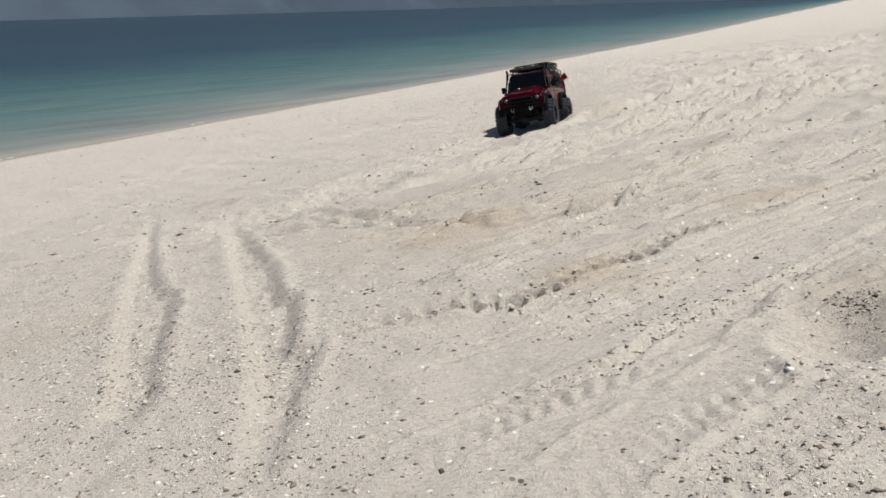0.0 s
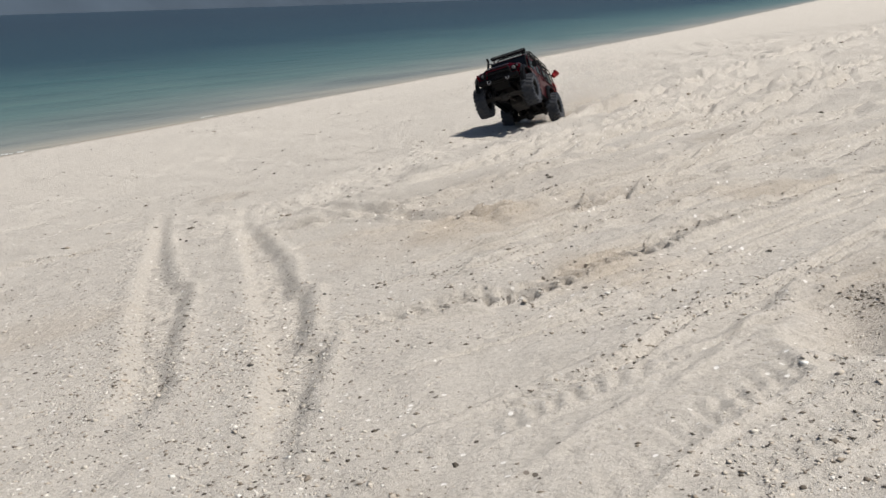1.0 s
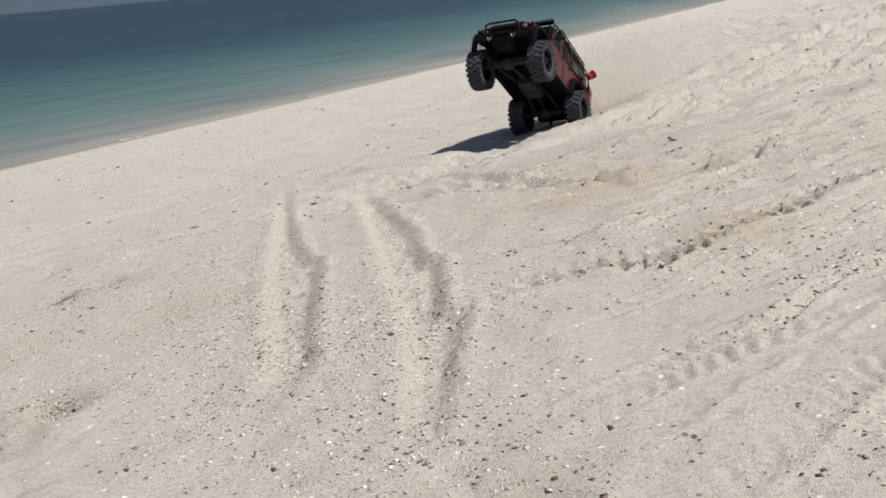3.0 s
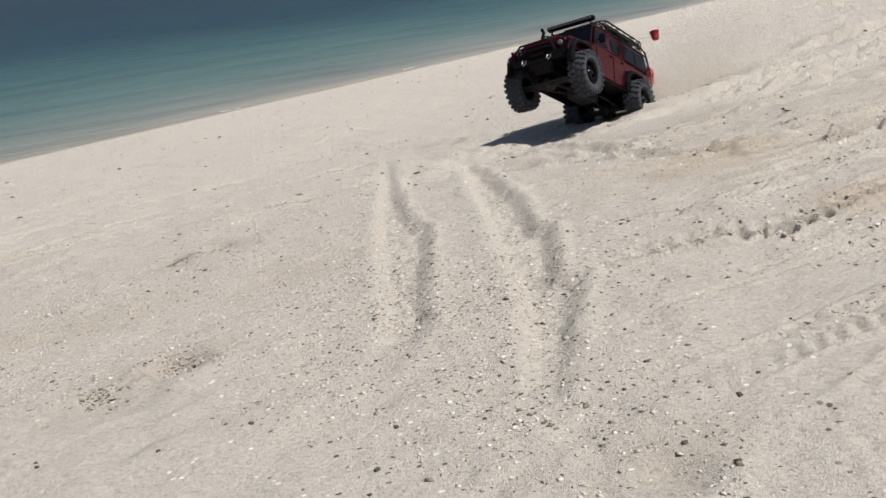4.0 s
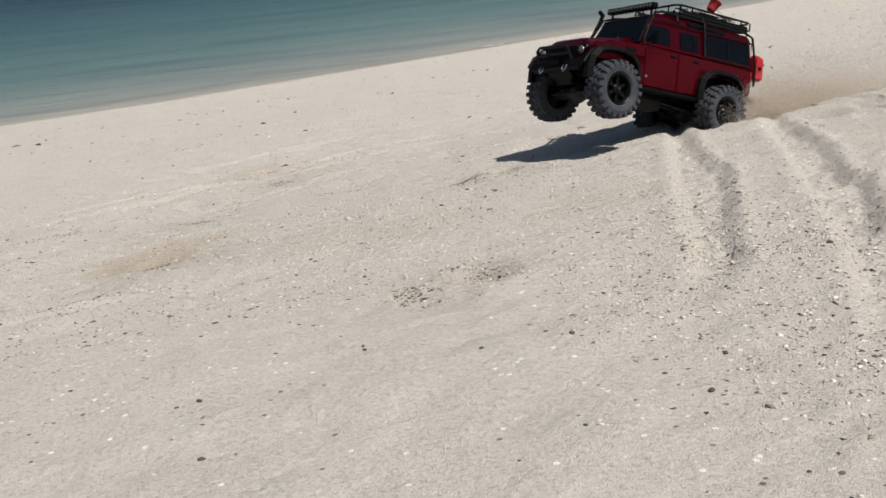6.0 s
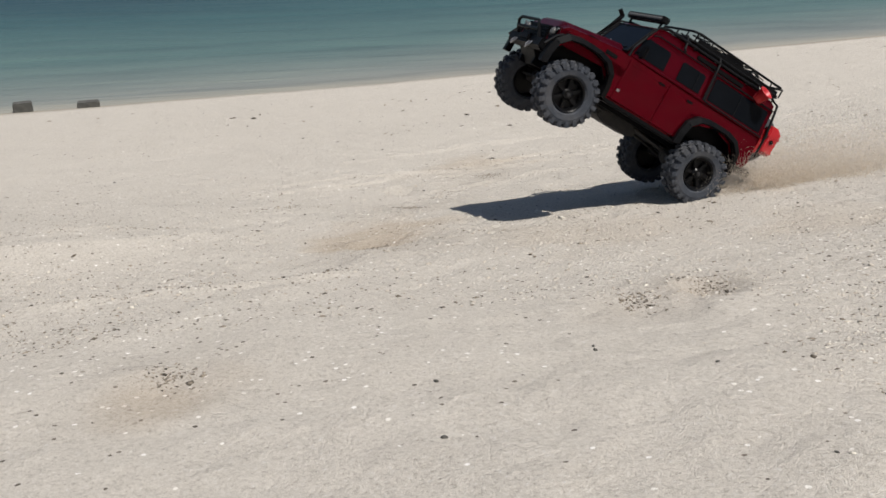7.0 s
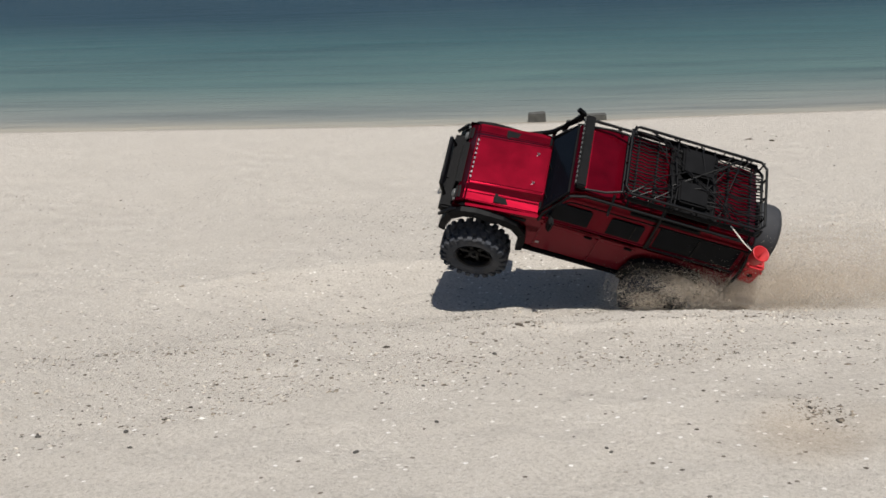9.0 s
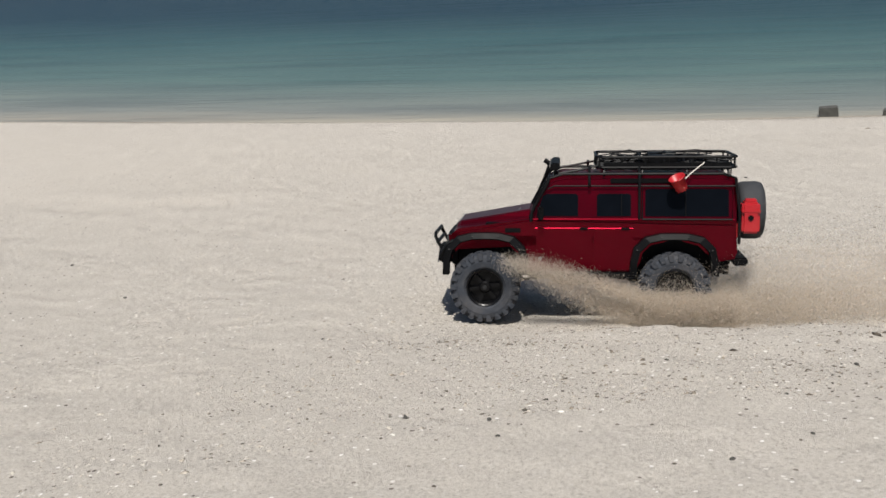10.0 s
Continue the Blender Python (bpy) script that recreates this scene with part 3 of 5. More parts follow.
def rod(bm, points, r, sides=8, closed=False):
    """A round bar through the points."""
    pts = [Vector(p) for p in points]
    rings, n = [], len(pts)
    for i, p in enumerate(pts):
        before = pts[i - 1] if (i or closed) else p
        after = pts[(i + 1) % n] if (i < n - 1 or closed) else p
        d = (after - before).normalized()
        side = d.cross(Vector((0, 0, 1)) if abs(d.z) < 0.9 else Vector((0, 1, 0))).normalized()
        up = side.cross(d)
        rings.append([bm.verts.new(p + r * (math.cos(k * 2 * math.pi / sides) * side + math.sin(k * 2 * math.pi / sides) * up)) for k in range(sides)])
    pairs = list(zip(rings, rings[1:])) + ([(rings[-1], rings[0])] if closed else [])
    for p, q in pairs:
        for k in range(sides):
            bm.faces.new((p[k], p[(k + 1) % sides], q[(k + 1) % sides], q[k]))
    if not closed:
        bm.faces.new(rings[0])
        bm.faces.new(rings[-1][::-1])
    return bm


def rods(lines, r, sides=8):
    bm = bmesh.new()
    for p in lines:
        rod(bm, p, r, sides)
    return bm


def lathe(bm, profile, segments=40, axis="y"):
    """Turns a closed profile of (radius, across) about the y axis."""
    rings = []
    for k in range(segments):
        a = k * 2 * math.pi / segments
        rings.append([bm.verts.new((r * math.cos(a), w, r * math.sin(a))) for r, w in profile])
    n = len(profile)
    for p, q in zip(rings, rings[1:] + rings[:1]):
        for i in range(n):
            bm.faces.new((p[i], p[(i + 1) % n], q[(i + 1) % n], q[i]))
    return bm


R_TYRE = 0.0595


def tyre_mesh():
    w = 0.0245
    bm = lathe(bmesh.new(), [(0.031, -w * 0.72), (0.036, -w * 0.93), (0.045, -w), (0.052, -w * 0.93), (0.0555, -w * 0.75), (0.0565, 0), (0.0555, w * 0.75), (0.052, w * 0.93), (0.045, w), (0.036, w * 0.93), (0.031, w * 0.72), (0.03, 0)], 44)
    count = 22
    for k in range(count):
        for side in (-1, 1):
            a = 360 / count * (k + (0.5 if side > 0 else 0))
            turn = Matrix.Rotation(radians(a), 4, "Y")
            box(bm, -0.0052, 0.0052, 0.0022, 0.0135, 0.0545, 0.0598, 0.0009, turn @ Matrix.Scale(side, 4, (0, 1, 0)) @ Matrix.Rotation(radians(14), 4, "Z"))
            box(bm, -0.0046, 0.0046, 0.0125, 0.0255, 0.0525, 0.0588, 0.0009, turn @ Matrix.Rotation(radians(3), 4, "Y") @ Matrix.Scale(side, 4, (0, 1, 0)))
            box(bm, -0.0038, 0.0038, 0.0235, 0.0262, 0.0475, 0.055, 0.0007, turn @ Matrix.Rotation(radians(3), 4, "Y") @ Matrix.Scale(side, 4, (0, 1, 0)))
    bmesh.ops.scale(bm, vec=(1.02, 0.92, 1.02), verts=bm.verts)
    return bm


def rim_mesh():
    bm = lathe(bmesh.new(), [(0.0295, -0.017), (0.0318, -0.0185), (0.0325, -0.016), (0.031, 0), (0.0325, 0.016), (0.0318, 0.0195), (0.0295, 0.018), (0.0275, 0.012), (0.027, 0)], 36)
    lathe(bm, [(0.0005, 0.0055), (0.0105, 0.0065), (0.0105, 0.012), (0.008, 0.0145), (0.0005, 0.0145)], 20)
    for k in range(6):
        turn = Matrix.Rotation(radians(60 * k), 4, "Y")
        box(bm, -0.0036, 0.0036, 0.0045, 0.0105, 0.008, 0.0285, 0.001, turn)
        box(bm, -0.0012, 0.0012, 0.01, 0.0122, 0.0245, 0.0268, 0, turn @ Matrix.Rotation(radians(30), 4, "Y"))
    lathe(bm, [(0.0005, 0.003), (0.0285, 0.003), (0.0285, 0.0), (0.0005, 0.0)], 28)
    return bm


def wheel(name, parent, x, y, label=""):
    hub = new(name)
    hub.parent = parent
    hub.matrix_basis = pose(x, y, 0, 0, 0, 180 if y < 0 else 0)
    if label:
        hub["label"] = label
    if "tyre" not in SHARED:
        SHARED["tyre"], SHARED["rim"] = part("tyre", tyre_mesh(), RUBBER, hub, smooth=False), part("rim", rim_mesh(), RIM, hub, "black spoked rim")
        bm = lathe(bmesh.new(), [(0.0003, 0.0145), (0.0042, 0.0145), (0.0042, 0.0185), (0.0003, 0.019)], 6)
        SHARED["nut"] = part("wheel_nut", bm, AXLE, hub, "dark wheel nut")
    else:
        for key, nm in (("tyre", "tyre"), ("rim", "rim"), ("nut", "wheel_nut")):
            ob = new(nm, SHARED[key].data)
            ob.parent = hub
            if "label" in SHARED[key]:
                ob["label"] = SHARED[key]["label"]
    return hub


SHARED = {}
CORD_LENGTH = 0.065


def arch(cx, r, z0, steps=10):
    """Points of a wheel opening from front to rear, squared at the shoulders."""
    out = []
    for k in range(steps + 1):
        a = math.pi * k / steps
        c, s = math.cos(a), math.sin(a)
        q = 1 / max(abs(c) ** 3.2 + abs(s) ** 3.2, 1e-6) ** (1 / 3.2)
        out.append((cx + r * c * q, z0 + r * 0.98 * s * q))
    return out


def flare(parent, cx, side, r=0.0665):
    z0 = 0.02
    bm = bmesh.new()
    inner, outer = arch(cx, r - 0.003, z0), arch(cx, r + 0.009, z0)
    y0, y1 = side * 0.086, side * 0.104
    rows = []
    for (xi, zi), (xo, zo) in zip(inner, outer):
        rows.append([bm.verts.new(p) for p in ((xo, y0, zo), (xo, side * 0.099, zo - 0.001), (xi, y1, zi + 0.002), (xi, y1 - side * 0.002, zi), (xi, y0, zi))])
    for p, q in zip(rows, rows[1:]):
        for k in range(5):
            bm.faces.new((p[k], p[(k + 1) % 5], q[(k + 1) % 5], q[k]))
    bm.faces.new(rows[0])
    bm.faces.new(rows[-1][::-1])
    ob = part("fender_flare", bm, BLACK, parent, "black plastic wheel-arch flare")
    for k in (2, 4, 6, 8):
        x, z = outer[k]
        stud = boxed(-0.0013, 0.0013, -0.0008, 0.0008, -0.0013, 0.0013, 0.0004, m=pose((x + inner[k][0]) / 2, side * 0.1022, (z + inner[k][1]) / 2, 40 * side))
        part("rivet", stud, RIM, ob)
    return ob


def pane(parent, outline, side, name="window", z_ref=0.104, label=""):
    """A dark side window set proud of the leaning cabin side."""
    bm = bmesh.new()
    def out(z, d):
        return side * (0.0895 - (z - z_ref) / 0.09 * 0.013 + d)
    a = [bm.verts.new((x, out(z, 0.0012), z)) for x, z in outline]
    c = [bm.verts.new((x, out(z, -0.003), z)) for x, z in outline]
    n = len(outline)
    bm.faces.new(a)
    bm.faces.new(c[::-1])
    for i in range(n):
        bm.faces.new((a[i], a[(i + 1) % n], c[(i + 1) % n], c[i]))
    return part(name, bm, GLASS, parent, label)


def toy_truck():
    car = tagged(new("toy_truck"), "dark red toy off-road truck with black roof rack and knobbly tyres", "toy car")
    wheels = [wheel("wheel", car, x, y) for x in (0.0, 0.324) for y in (0.0985, -0.0985)]
    # lower body with its wheel openings
    low = [(0.384, 0.045), (0.389, 0.062), (0.386, 0.088), (0.372, 0.099), (0.247, 0.113), (-0.103, 0.113), (-0.107, 0.06), (-0.102, 0.048)]
    low += [(p[0], p[1]) for p in arch(0.0, 0.0655, 0.02)[::-1] if p[1] > 0.034]
    low += [(0.066, 0.022), (0.252, 0.022)]
    low += [(p[0], p[1]) for p in arch(0.324, 0.0655, 0.02)[::-1] if 0.045 < p[1] and p[0] < 0.384]
    body = part("body", prism(bmesh.new(), low, -0.0895, 0.0895, 0.007), RED, car)
    body.data.materials.append(BLACK)  # unpainted underside and inner arches
    for f in body.data.polygons:
        if abs(f.normal.y) < 0.5 and f.center.z < 0.0905 and f.center.x < 0.383 and f.center.x > -0.1:
            f.material_index = 1
    # inner arches and floor close the shell underneath
    part("floor_pan", boxed(-0.1, 0.38, -0.05, 0.05, 0.03, 0.05, 0.003), BLACK, car, "black floor pan")
    for x in (0.0, 0.324):
        part("inner_arch", prism(bmesh.new(), [(x - 0.068, 0.03), (x - 0.05, 0.034), (x - 0.03, 0.048), (x + 0.03, 0.048), (x + 0.05, 0.034), (x + (0.068 if x < 0.1 else 0.056), 0.03), (x + (0.068 if x < 0.1 else 0.056), 0.088), (x - 0.068, 0.088)], -0.058, 0.058, 0.002), BLACK, car, "black inner wheel arch")
    bm = bmesh.new()
    for y in (-0.0875, 0.0875):
        rod(bm, [(0.247, y, 0.116), (-0.1, y, 0.116)], 0.0022)
    part("waist_moulding", bm, RED, body)
    # doors: raised panels
    for side in (1, -1):
        for x0, x1 in ((0.141, 0.236), (0.07, 0.137)):
            d = part("door", boxed(x0, x1, side * 0.0895 - 0.002, side * 0.0895 + 0.0014, 0.028, 0.109, 0.0012), RED, body)
            part("door_handle", boxed(x0 + 0.006, x0 + 0.02, side * 0.0909 - 0.001, side * 0.0909 + 0.003, 0.098, 0.1025, 0.001), BLACK, d, "black door handle")
        part("fender_vent", boxed(0.263, 0.29, side * 0.0895 - 0.001, side * 0.0895 + 0.0016, 0.093, 0.101, 0.0008), BLACK, body, "black wing vent")
        part("side_badge", boxed(0.226, 0.232, side * 0.0909, side * 0.0909 + 0.0008 * side, 0.045, 0.05), STEEL, body, "small bright badge") if side > 0 else None
    # bonnet with a raised middle
    bm = bmesh.new()
    prof = [(-0.083, 0), (-0.064, 0.001), (-0.05, 0.012), (0.05, 0.012), (0.064, 0.001), (0.083, 0)]
    rows = []
    for x, z, k in ((0.383, 0.088, 0.2), (0.374, 0.099, 0.75), (0.31, 0.107, 1.0), (0.246, 0.115, 1.25)):
        rows.append([bm.verts.new((x, y, z + h * k)) for y, h in prof])
    under = [[bm.verts.new((v.co.x, v.co.y, v.co.z - 0.012)) for v in (r[0], r[-1])] for r in rows]
    for p, q in zip(rows, rows[1:]):
        for k in range(5):
            bm.faces.new((p[k], p[k + 1], q[k + 1], q[k]))
    for p, q, u, v in zip(rows, rows[1:], under, under[1:]):
        bm.faces.new((p[0], q[0], v[0], u[0]))
        bm.faces.new((p[-1], u[1], v[1], q[-1]))
    bm.faces.new((*rows[0], under[0][1], under[0][0]))
    bm.faces.new((*rows[-1][::-1], under[-1][0], under[-1][1]))
    bmesh.ops.bevel(bm, geom=[e for e in bm.edges], offset=0.0028, segments=3, affect="EDGES")
    hood = part("bonnet", bm, RED, car)
    for y in (-0.068, 0.068):
        part("bonnet_plate", boxed(0.285, 0.325, y - 0.011, y + 0.011, 0.1045, 0.1085, 0.001, m=pose(0, 0, 0.0, 0, 0, 0)), BLACK, hood, "black non-slip bonnet plate")
    for y in (-0.03, 0.032):
        bm = rods([[(0.272, y - 0.006, 0.1235), (0.266, y, 0.1275), (0.272, y + 0.006, 0.1235)], [(0.266, y, 0.121), (0.266, y, 0.13)]], 0.0011, 6)
        part("bonnet_pin", bm, STEEL, hood, "bright bonnet pin")
    bm = bmesh.new()
    for k in range(9):
        box(bm, 0.3705, 0.3735, -0.04 + k * 0.01 - 0.0025, -0.04 + k * 0.01 + 0.0025, 0.1062, 0.1092, 0.0006)
    part("bonnet_badge", bm, STEEL, hood, "row of pale raised marks")
    # cabin
    roof_z = 0.191
    cab = [(0.247, 0.112), (0.216, 0.180), (0.208, roof_z - 0.004), (0.19, roof_z), (-0.09, roof_z), (-0.102, roof_z - 0.006), (-0.104, 0.112)]
    part("cabin", prism(bmesh.new(), cab, -0.0885, 0.0885, 0.006, 0.013, 0.112, 0.19), RED, car)
    for side in (1, -1):
        pane(car, [(0.236, 0.122), (0.225, 0.156), (0.217, 0.16), (0.168, 0.16), (0.164, 0.156), (0.164, 0.122)], side)
        w = pane(car, [(0.132, 0.122), (0.132, 0.157), (0.128, 0.16), (0.078, 0.16), (0.074, 0.157), (0.074, 0.122)], side)
        part("divider", rods([[(0.09, side * 0.0892, 0.123), (0.09, side * 0.0835, 0.159)]], 0.0009, 6), TUBE, w)
        w = pane(car, [(0.05, 0.122), (0.05, 0.165), (0.046, 0.168), (-0.086, 0.168), (-0.09, 0.165), (-0.09, 0.122)], side)
        part("divider", rods([[(-0.018, side * 0.0892, 0.123), (-0.018, side * 0.083, 0.167)]], 0.0009, 6), TUBE, w)
        part("window_surround", rods([[(0.055, side * 0.0905, 0.117), (-0.096, side * 0.0905, 0.117), (-0.096, side * 0.083, 0.173), (0.055, side * 0.083, 0.173), (0.055, side * 0.0905, 0.117)]], 0.0017), TUBE, car)
        part("drip_rail", rods([[(0.216, side * 0.0845, 0.168), (0.205, side * 0.0835, 0.1735), (-0.1, side * 0.0835, 0.1735)]], 0.0014, 6), BLACK, car, "black drip rail along the roof")
        part("door_crease", rods([[(0.238, side * 0.0904, 0.101), (0.07, side * 0.0904, 0.101)]], 0.0009, 6), RED, body)
        part("roof_panel", boxed(-0.011, 0.109, side * 0.0775 - 0.002, side * 0.0775 + 0.003, 0.1775, 0.186, 0.0015), BLACK, car, "black strip on the roof edge")
    # windscreen, a pane laid on the slope
    bm = bmesh.new()
    for d in (0.0016, -0.003):
        a, c = Vector((0.2425, 0, 0.1215)), Vector((0.2165, 0, 0.1775))
        nrm = Vector((0.91, 0, 0.42)) * d
        for p, w in ((a, 0.0775), (c, 0.0695)):
            bm.verts.new(p + nrm + Vector((0, w, 0)))
            bm.verts.new(p + nrm - Vector((0, w, 0)))
    bmesh.ops.convex_hull(bm, input=bm.verts)
    screen = part("windscreen", bm, GLASS, car, "dark tinted windscreen")
    for y in (-0.03, 0.03):
        part("wiper", rods([[(0.247, y, 0.122), (0.2405, y + 0.028, 0.1295)]], 0.0011, 6), BLACK, screen, "black wiper")
    bm = bmesh.new()
    for p in ([(0.247, 0.079, 0.119), (0.2155, 0.0715, 0.18)], [(0.247, -0.079, 0.119), (0.2155, -0.0715, 0.18)], [(0.2155, 0.0715, 0.18), (0.2155, -0.0715, 0.18)], [(0.247, 0.079, 0.119), (0.247, -0.079, 0.119)]):
        rod(bm, p, 0.0026)
    part("windscreen_frame", bm, BLACK, car, "black windscreen frame")
    # outer cage tubes
    for side in (1, -1):
        part("cage_tube", rods([[(0.245, side * 0.092, 0.112), (0.243, side * 0.0905, 0.13), (0.213, side * 0.082, 0.187), (0.19, side * 0.08, 0.194), (-0.08, side * 0.08, 0.194), (-0.101, side * 0.081, 0.187), (-0.1075, side * 0.09, 0.125), (-0.1075, side * 0.0915, 0.075)]], 0.0026), TUBE, car, "black cage tube")
        for x in (0.145, 0.06):
            part("cage_hoop", rods([[(x, side * 0.0915, 0.117 if x < 0.1 else 0.175), (x, side * 0.0835, 0.18), (x, side * 0.0795, 0.195), (x, side * 0.069, 0.206)]], 0.0024), TUBE, car, "black cage hoop")
        part("sill_bar", prism(bmesh.new(), [(0.25, 0.016), (0.25, 0.024), (0.068, 0.024), (0.068, 0.016)], side * 0.075, side * 0.094, 0.002), BLACK, car, "black rock slider")
        flare(car, 0.0, side)
        flare(car, 0.324, side)
        part("headlight_housing", boxed(0.376, 0.3895, side * 0.064 - 0.016, side * 0.064 + 0.016, 0.062, 0.092, 0.004), BLACK, car, "black headlight surround")
        bm = lathe(bmesh.new(), [(0.0003, 0.0), (0.0085, 0.0), (0.0085, 0.005), (0.005, 0.0078), (0.0003, 0.0085)], 20)
        bmesh.ops.transform(bm, matrix=pose(0.3865, side * 0.063, 0.079, 0, 0, -90), verts=bm.verts)
        part("headlight", bm, LENS, car, "clear round headlight", smooth=True)
        bm = lathe(bmesh.new(), [(0.0003, 0.0), (0.0032, 0.0), (0.0032, 0.003), (0.0003, 0.004)], 12)
        bmesh.ops.transform(bm, matrix=pose(0.388, side * 0.079, 0.085, 0, 0, -90), verts=bm.verts)
        part("turn_signal", bm, LENS, car, "small pale turn lamp")
        bm = boxed(-0.004, 0.004, -0.009, 0.009, -0.013, 0.013, 0.003, m=pose(0.228, side * 0.106, 0.129, 0, 0, 12 * side))
        rod(bm, [(0.231, side * 0.088, 0.126), (0.229, side * 0.1, 0.129)], 0.0018)
        part("door_mirror", bm, BLACK, car, "black door mirror")
        part("tail_lamp", boxed(-0.1085, -0.104, side * 0.078 - 0.006, side * 0.078 + 0.006, 0.085, 0.11, 0.001), CAN_RED, car, "red tail lamp")
    # snorkel up the right-hand screen pillar
    part("snorkel", rods([[(0.285, -0.091, 0.098), (0.262, -0.094, 0.108), (0.248, -0.092, 0.122), (0.218, -0.0845, 0.188), (0.214, -0.0835, 0.2)], [(0.214, -0.0835, 0.198), (0.226, -0.0835, 0.206)]], 0.0046), BLACK, car, "black snorkel tube")
    # grille, bumper, bull bar, winch and shackles
    bm = boxed(0.38, 0.391, -0.045, 0.045, 0.058, 0.09, 0.002)
    for k in range(5):
        box(bm, 0.388, 0.3935, -0.043, 0.043, 0.061 + k * 0.0058, 0.064 + k * 0.0058, 0.0006)
    part("grille", bm, BLACK, car, "black slatted grille")
    bumper = part("front_bumper", prism(bmesh.new(), [(0.375, 0.04), (0.4, 0.036), (0.409, 0.042), (0.408, 0.057), (0.398, 0.06), (0.375, 0.06)], -0.08, 0.08, 0.003), BLACK, car, "black front bumper")
    part("bull_bar", rods([[(0.404, 0.055, 0.055), (0.417, 0.05, 0.080), (0.417, 0.042, 0.086), (0.417, -0.042, 0.086), (0.417, -0.05, 0.080), (0.404, -0.055, 0.055)], [(0.413, 0.052, 0.07), (0.413, -0.052, 0.07)], [(0.405, 0.092, 0.05), (0.392, 0.094, 0.072), (0.38, 0.092, 0.08)], [(0.405, -0.092, 0.05), (0.392, -0.094, 0.072), (0.38, -0.092, 0.08)]], 0.0032), TUBE, bumper, "black bull bar")
    part("winch", boxed(0.4, 0.414, -0.024, 0.024, 0.046, 0.06, 0.003), BLACK, bumper, "black winch")
    for y in (-0.038, 0.038):
        part("shackle", rods([[(0.409, y - 0.005, 0.046), (0.413, y - 0.006, 0.038), (0.414, y, 0.032), (0.413, y + 0.006, 0.038), (0.409, y + 0.005, 0.046)]], 0.0017, 6), STEEL, bumper, "bright tow shackle")
    part("skid_plate", prism(bmesh.new(), [(0.395, 0.036), (0.372, 0.012), (0.368, 0.014), (0.385, 0.04)], -0.036, 0.036, 0.001), BLACK, bumper, "black skid plate")
    # light bar over the screen
    bar = part("light_bar", boxed(0.196, 0.212, -0.074, 0.074, 0.2, 0.2125, 0.002, m=pose(0, 0, 0, 0, 0, 0)), BLACK, car, "black roof light bar")
    for k in range(14):
        y = -0.065 + k * 0.01
        bm = lathe(bmesh.new(), [(0.0003, 0.0), (0.0036, 0.0), (0.0036, 0.002), (0.0003, 0.0026)], 8)
        bmesh.ops.transform(bm, matrix=pose(0.2115, y, 0.2062, 0, 0, -90), verts=bm.verts)
        part("lamp_cell", bm, LENS, bar)
    for y in (-0.062, 0.062):
        part("light_bracket", rods([[(0.204, y, 0.187), (0.204, y, 0.203)]], 0.0026), TUBE, bar)
    # roof rack
    rack = new("roof_rack")
    rack.parent = car
    rack["label"] = "black tube roof rack with slats and a tray"
    x0, x1, w = 0.133, -0.104, 0.07
    ring = [(x0, w - 0.012, 0.222), (x0 - 0.01, w, 0.222), (x1 + 0.01, w, 0.222), (x1, w - 0.012, 0.222), (x1, -w + 0.012, 0.222), (x1 + 0.01, -w, 0.222), (x0 - 0.01, -w, 0.222), (x0, -w + 0.012, 0.222)]
    bm = rod(bmesh.new(), ring, 0.0025, 8, True)
    rod(bm, [(x, y, 0.204) for x, y, z in ring], 0.0025, 8, True)
    part("rack_rail", bm, TUBE, rack)
    for x in (0.128, 0.09, 0.05, 0.01, -0.03, -0.07, -0.1):
        for y in (-w, w):
            part("rack_post", rods([[(x, y, 0.203), (x, y, 0.222)]], 0.0017, 6), TUBE, rack)
    for y in (-0.04, 0, 0.04):
        for x in (x0, x1):
            part("rack_post", rods([[(x, y, 0.203), (x, y, 0.222)]], 0.0017, 6), TUBE, rack)
    for k in range(19):
        y = -0.063 + k * 0.007
        for xa, xb in ((0.13, 0.062), (-0.026, -0.102)):
            bm = bmesh.new()
            n = 6
            rod(bm, [(xa + (xb - xa) * i / n, y + (0.0012 if i % 2 else -0.0012), 0.203) for i in range(n + 1)], 0.0013, 6)
            part("rack_slat", bm, TUBE, rack)
    for x in (0.114, 0.08, -0.045, -0.085):
        part("rack_crossbar", rods([[(x, -w, 0.2015), (x, w, 0.2015)]], 0.0017, 6), TUBE, rack)
    tray = part("rack_tray", boxed(-0.024, 0.058, -w + 0.002, w - 0.002, 0.2, 0.209, 0.002), BLACK, rack, "black central tray")
    for y in (-0.045, -0.015, 0.015, 0.045):
        part("tray_ridge", boxed(-0.02, 0.054, y - 0.006, y + 0.006, 0.2085, 0.2115, 0.001), BLACK, tray)
    for x in (-0.015, 0.018, 0.049):
        part("strap", rods([[(x, -w, 0.214), (x + 0.004, -0.03, 0.2165), (x - 0.003, 0.03, 0.2165), (x, w, 0.214)]], 0.0016, 6), TUBE, rack, "black tie-down strap")
    wild = random.Random(12)
    for k in range(18):
        a, c = Vector((wild.uniform(x1, x0), -w, wild.uniform(0.208, 0.222))), Vector((wild.uniform(x1, x0), w, wild.uniform(0.208, 0.222)))
        if k % 3 == 0:
            a, c = Vector((x0, wild.uniform(-w, w), 0.214)), Vector((x1, wild.uniform(-w, w), 0.214))
        pts = [a.lerp(c, i / 6) + Vector((wild.uniform(-0.008, 0.008), wild.uniform(-0.008, 0.008), wild.uniform(-0.004, 0.011))) * (0 < i < 6) for i in range(7)]
        part("net_cord", rods([pts], 0.0012, 6), TUBE, rack)
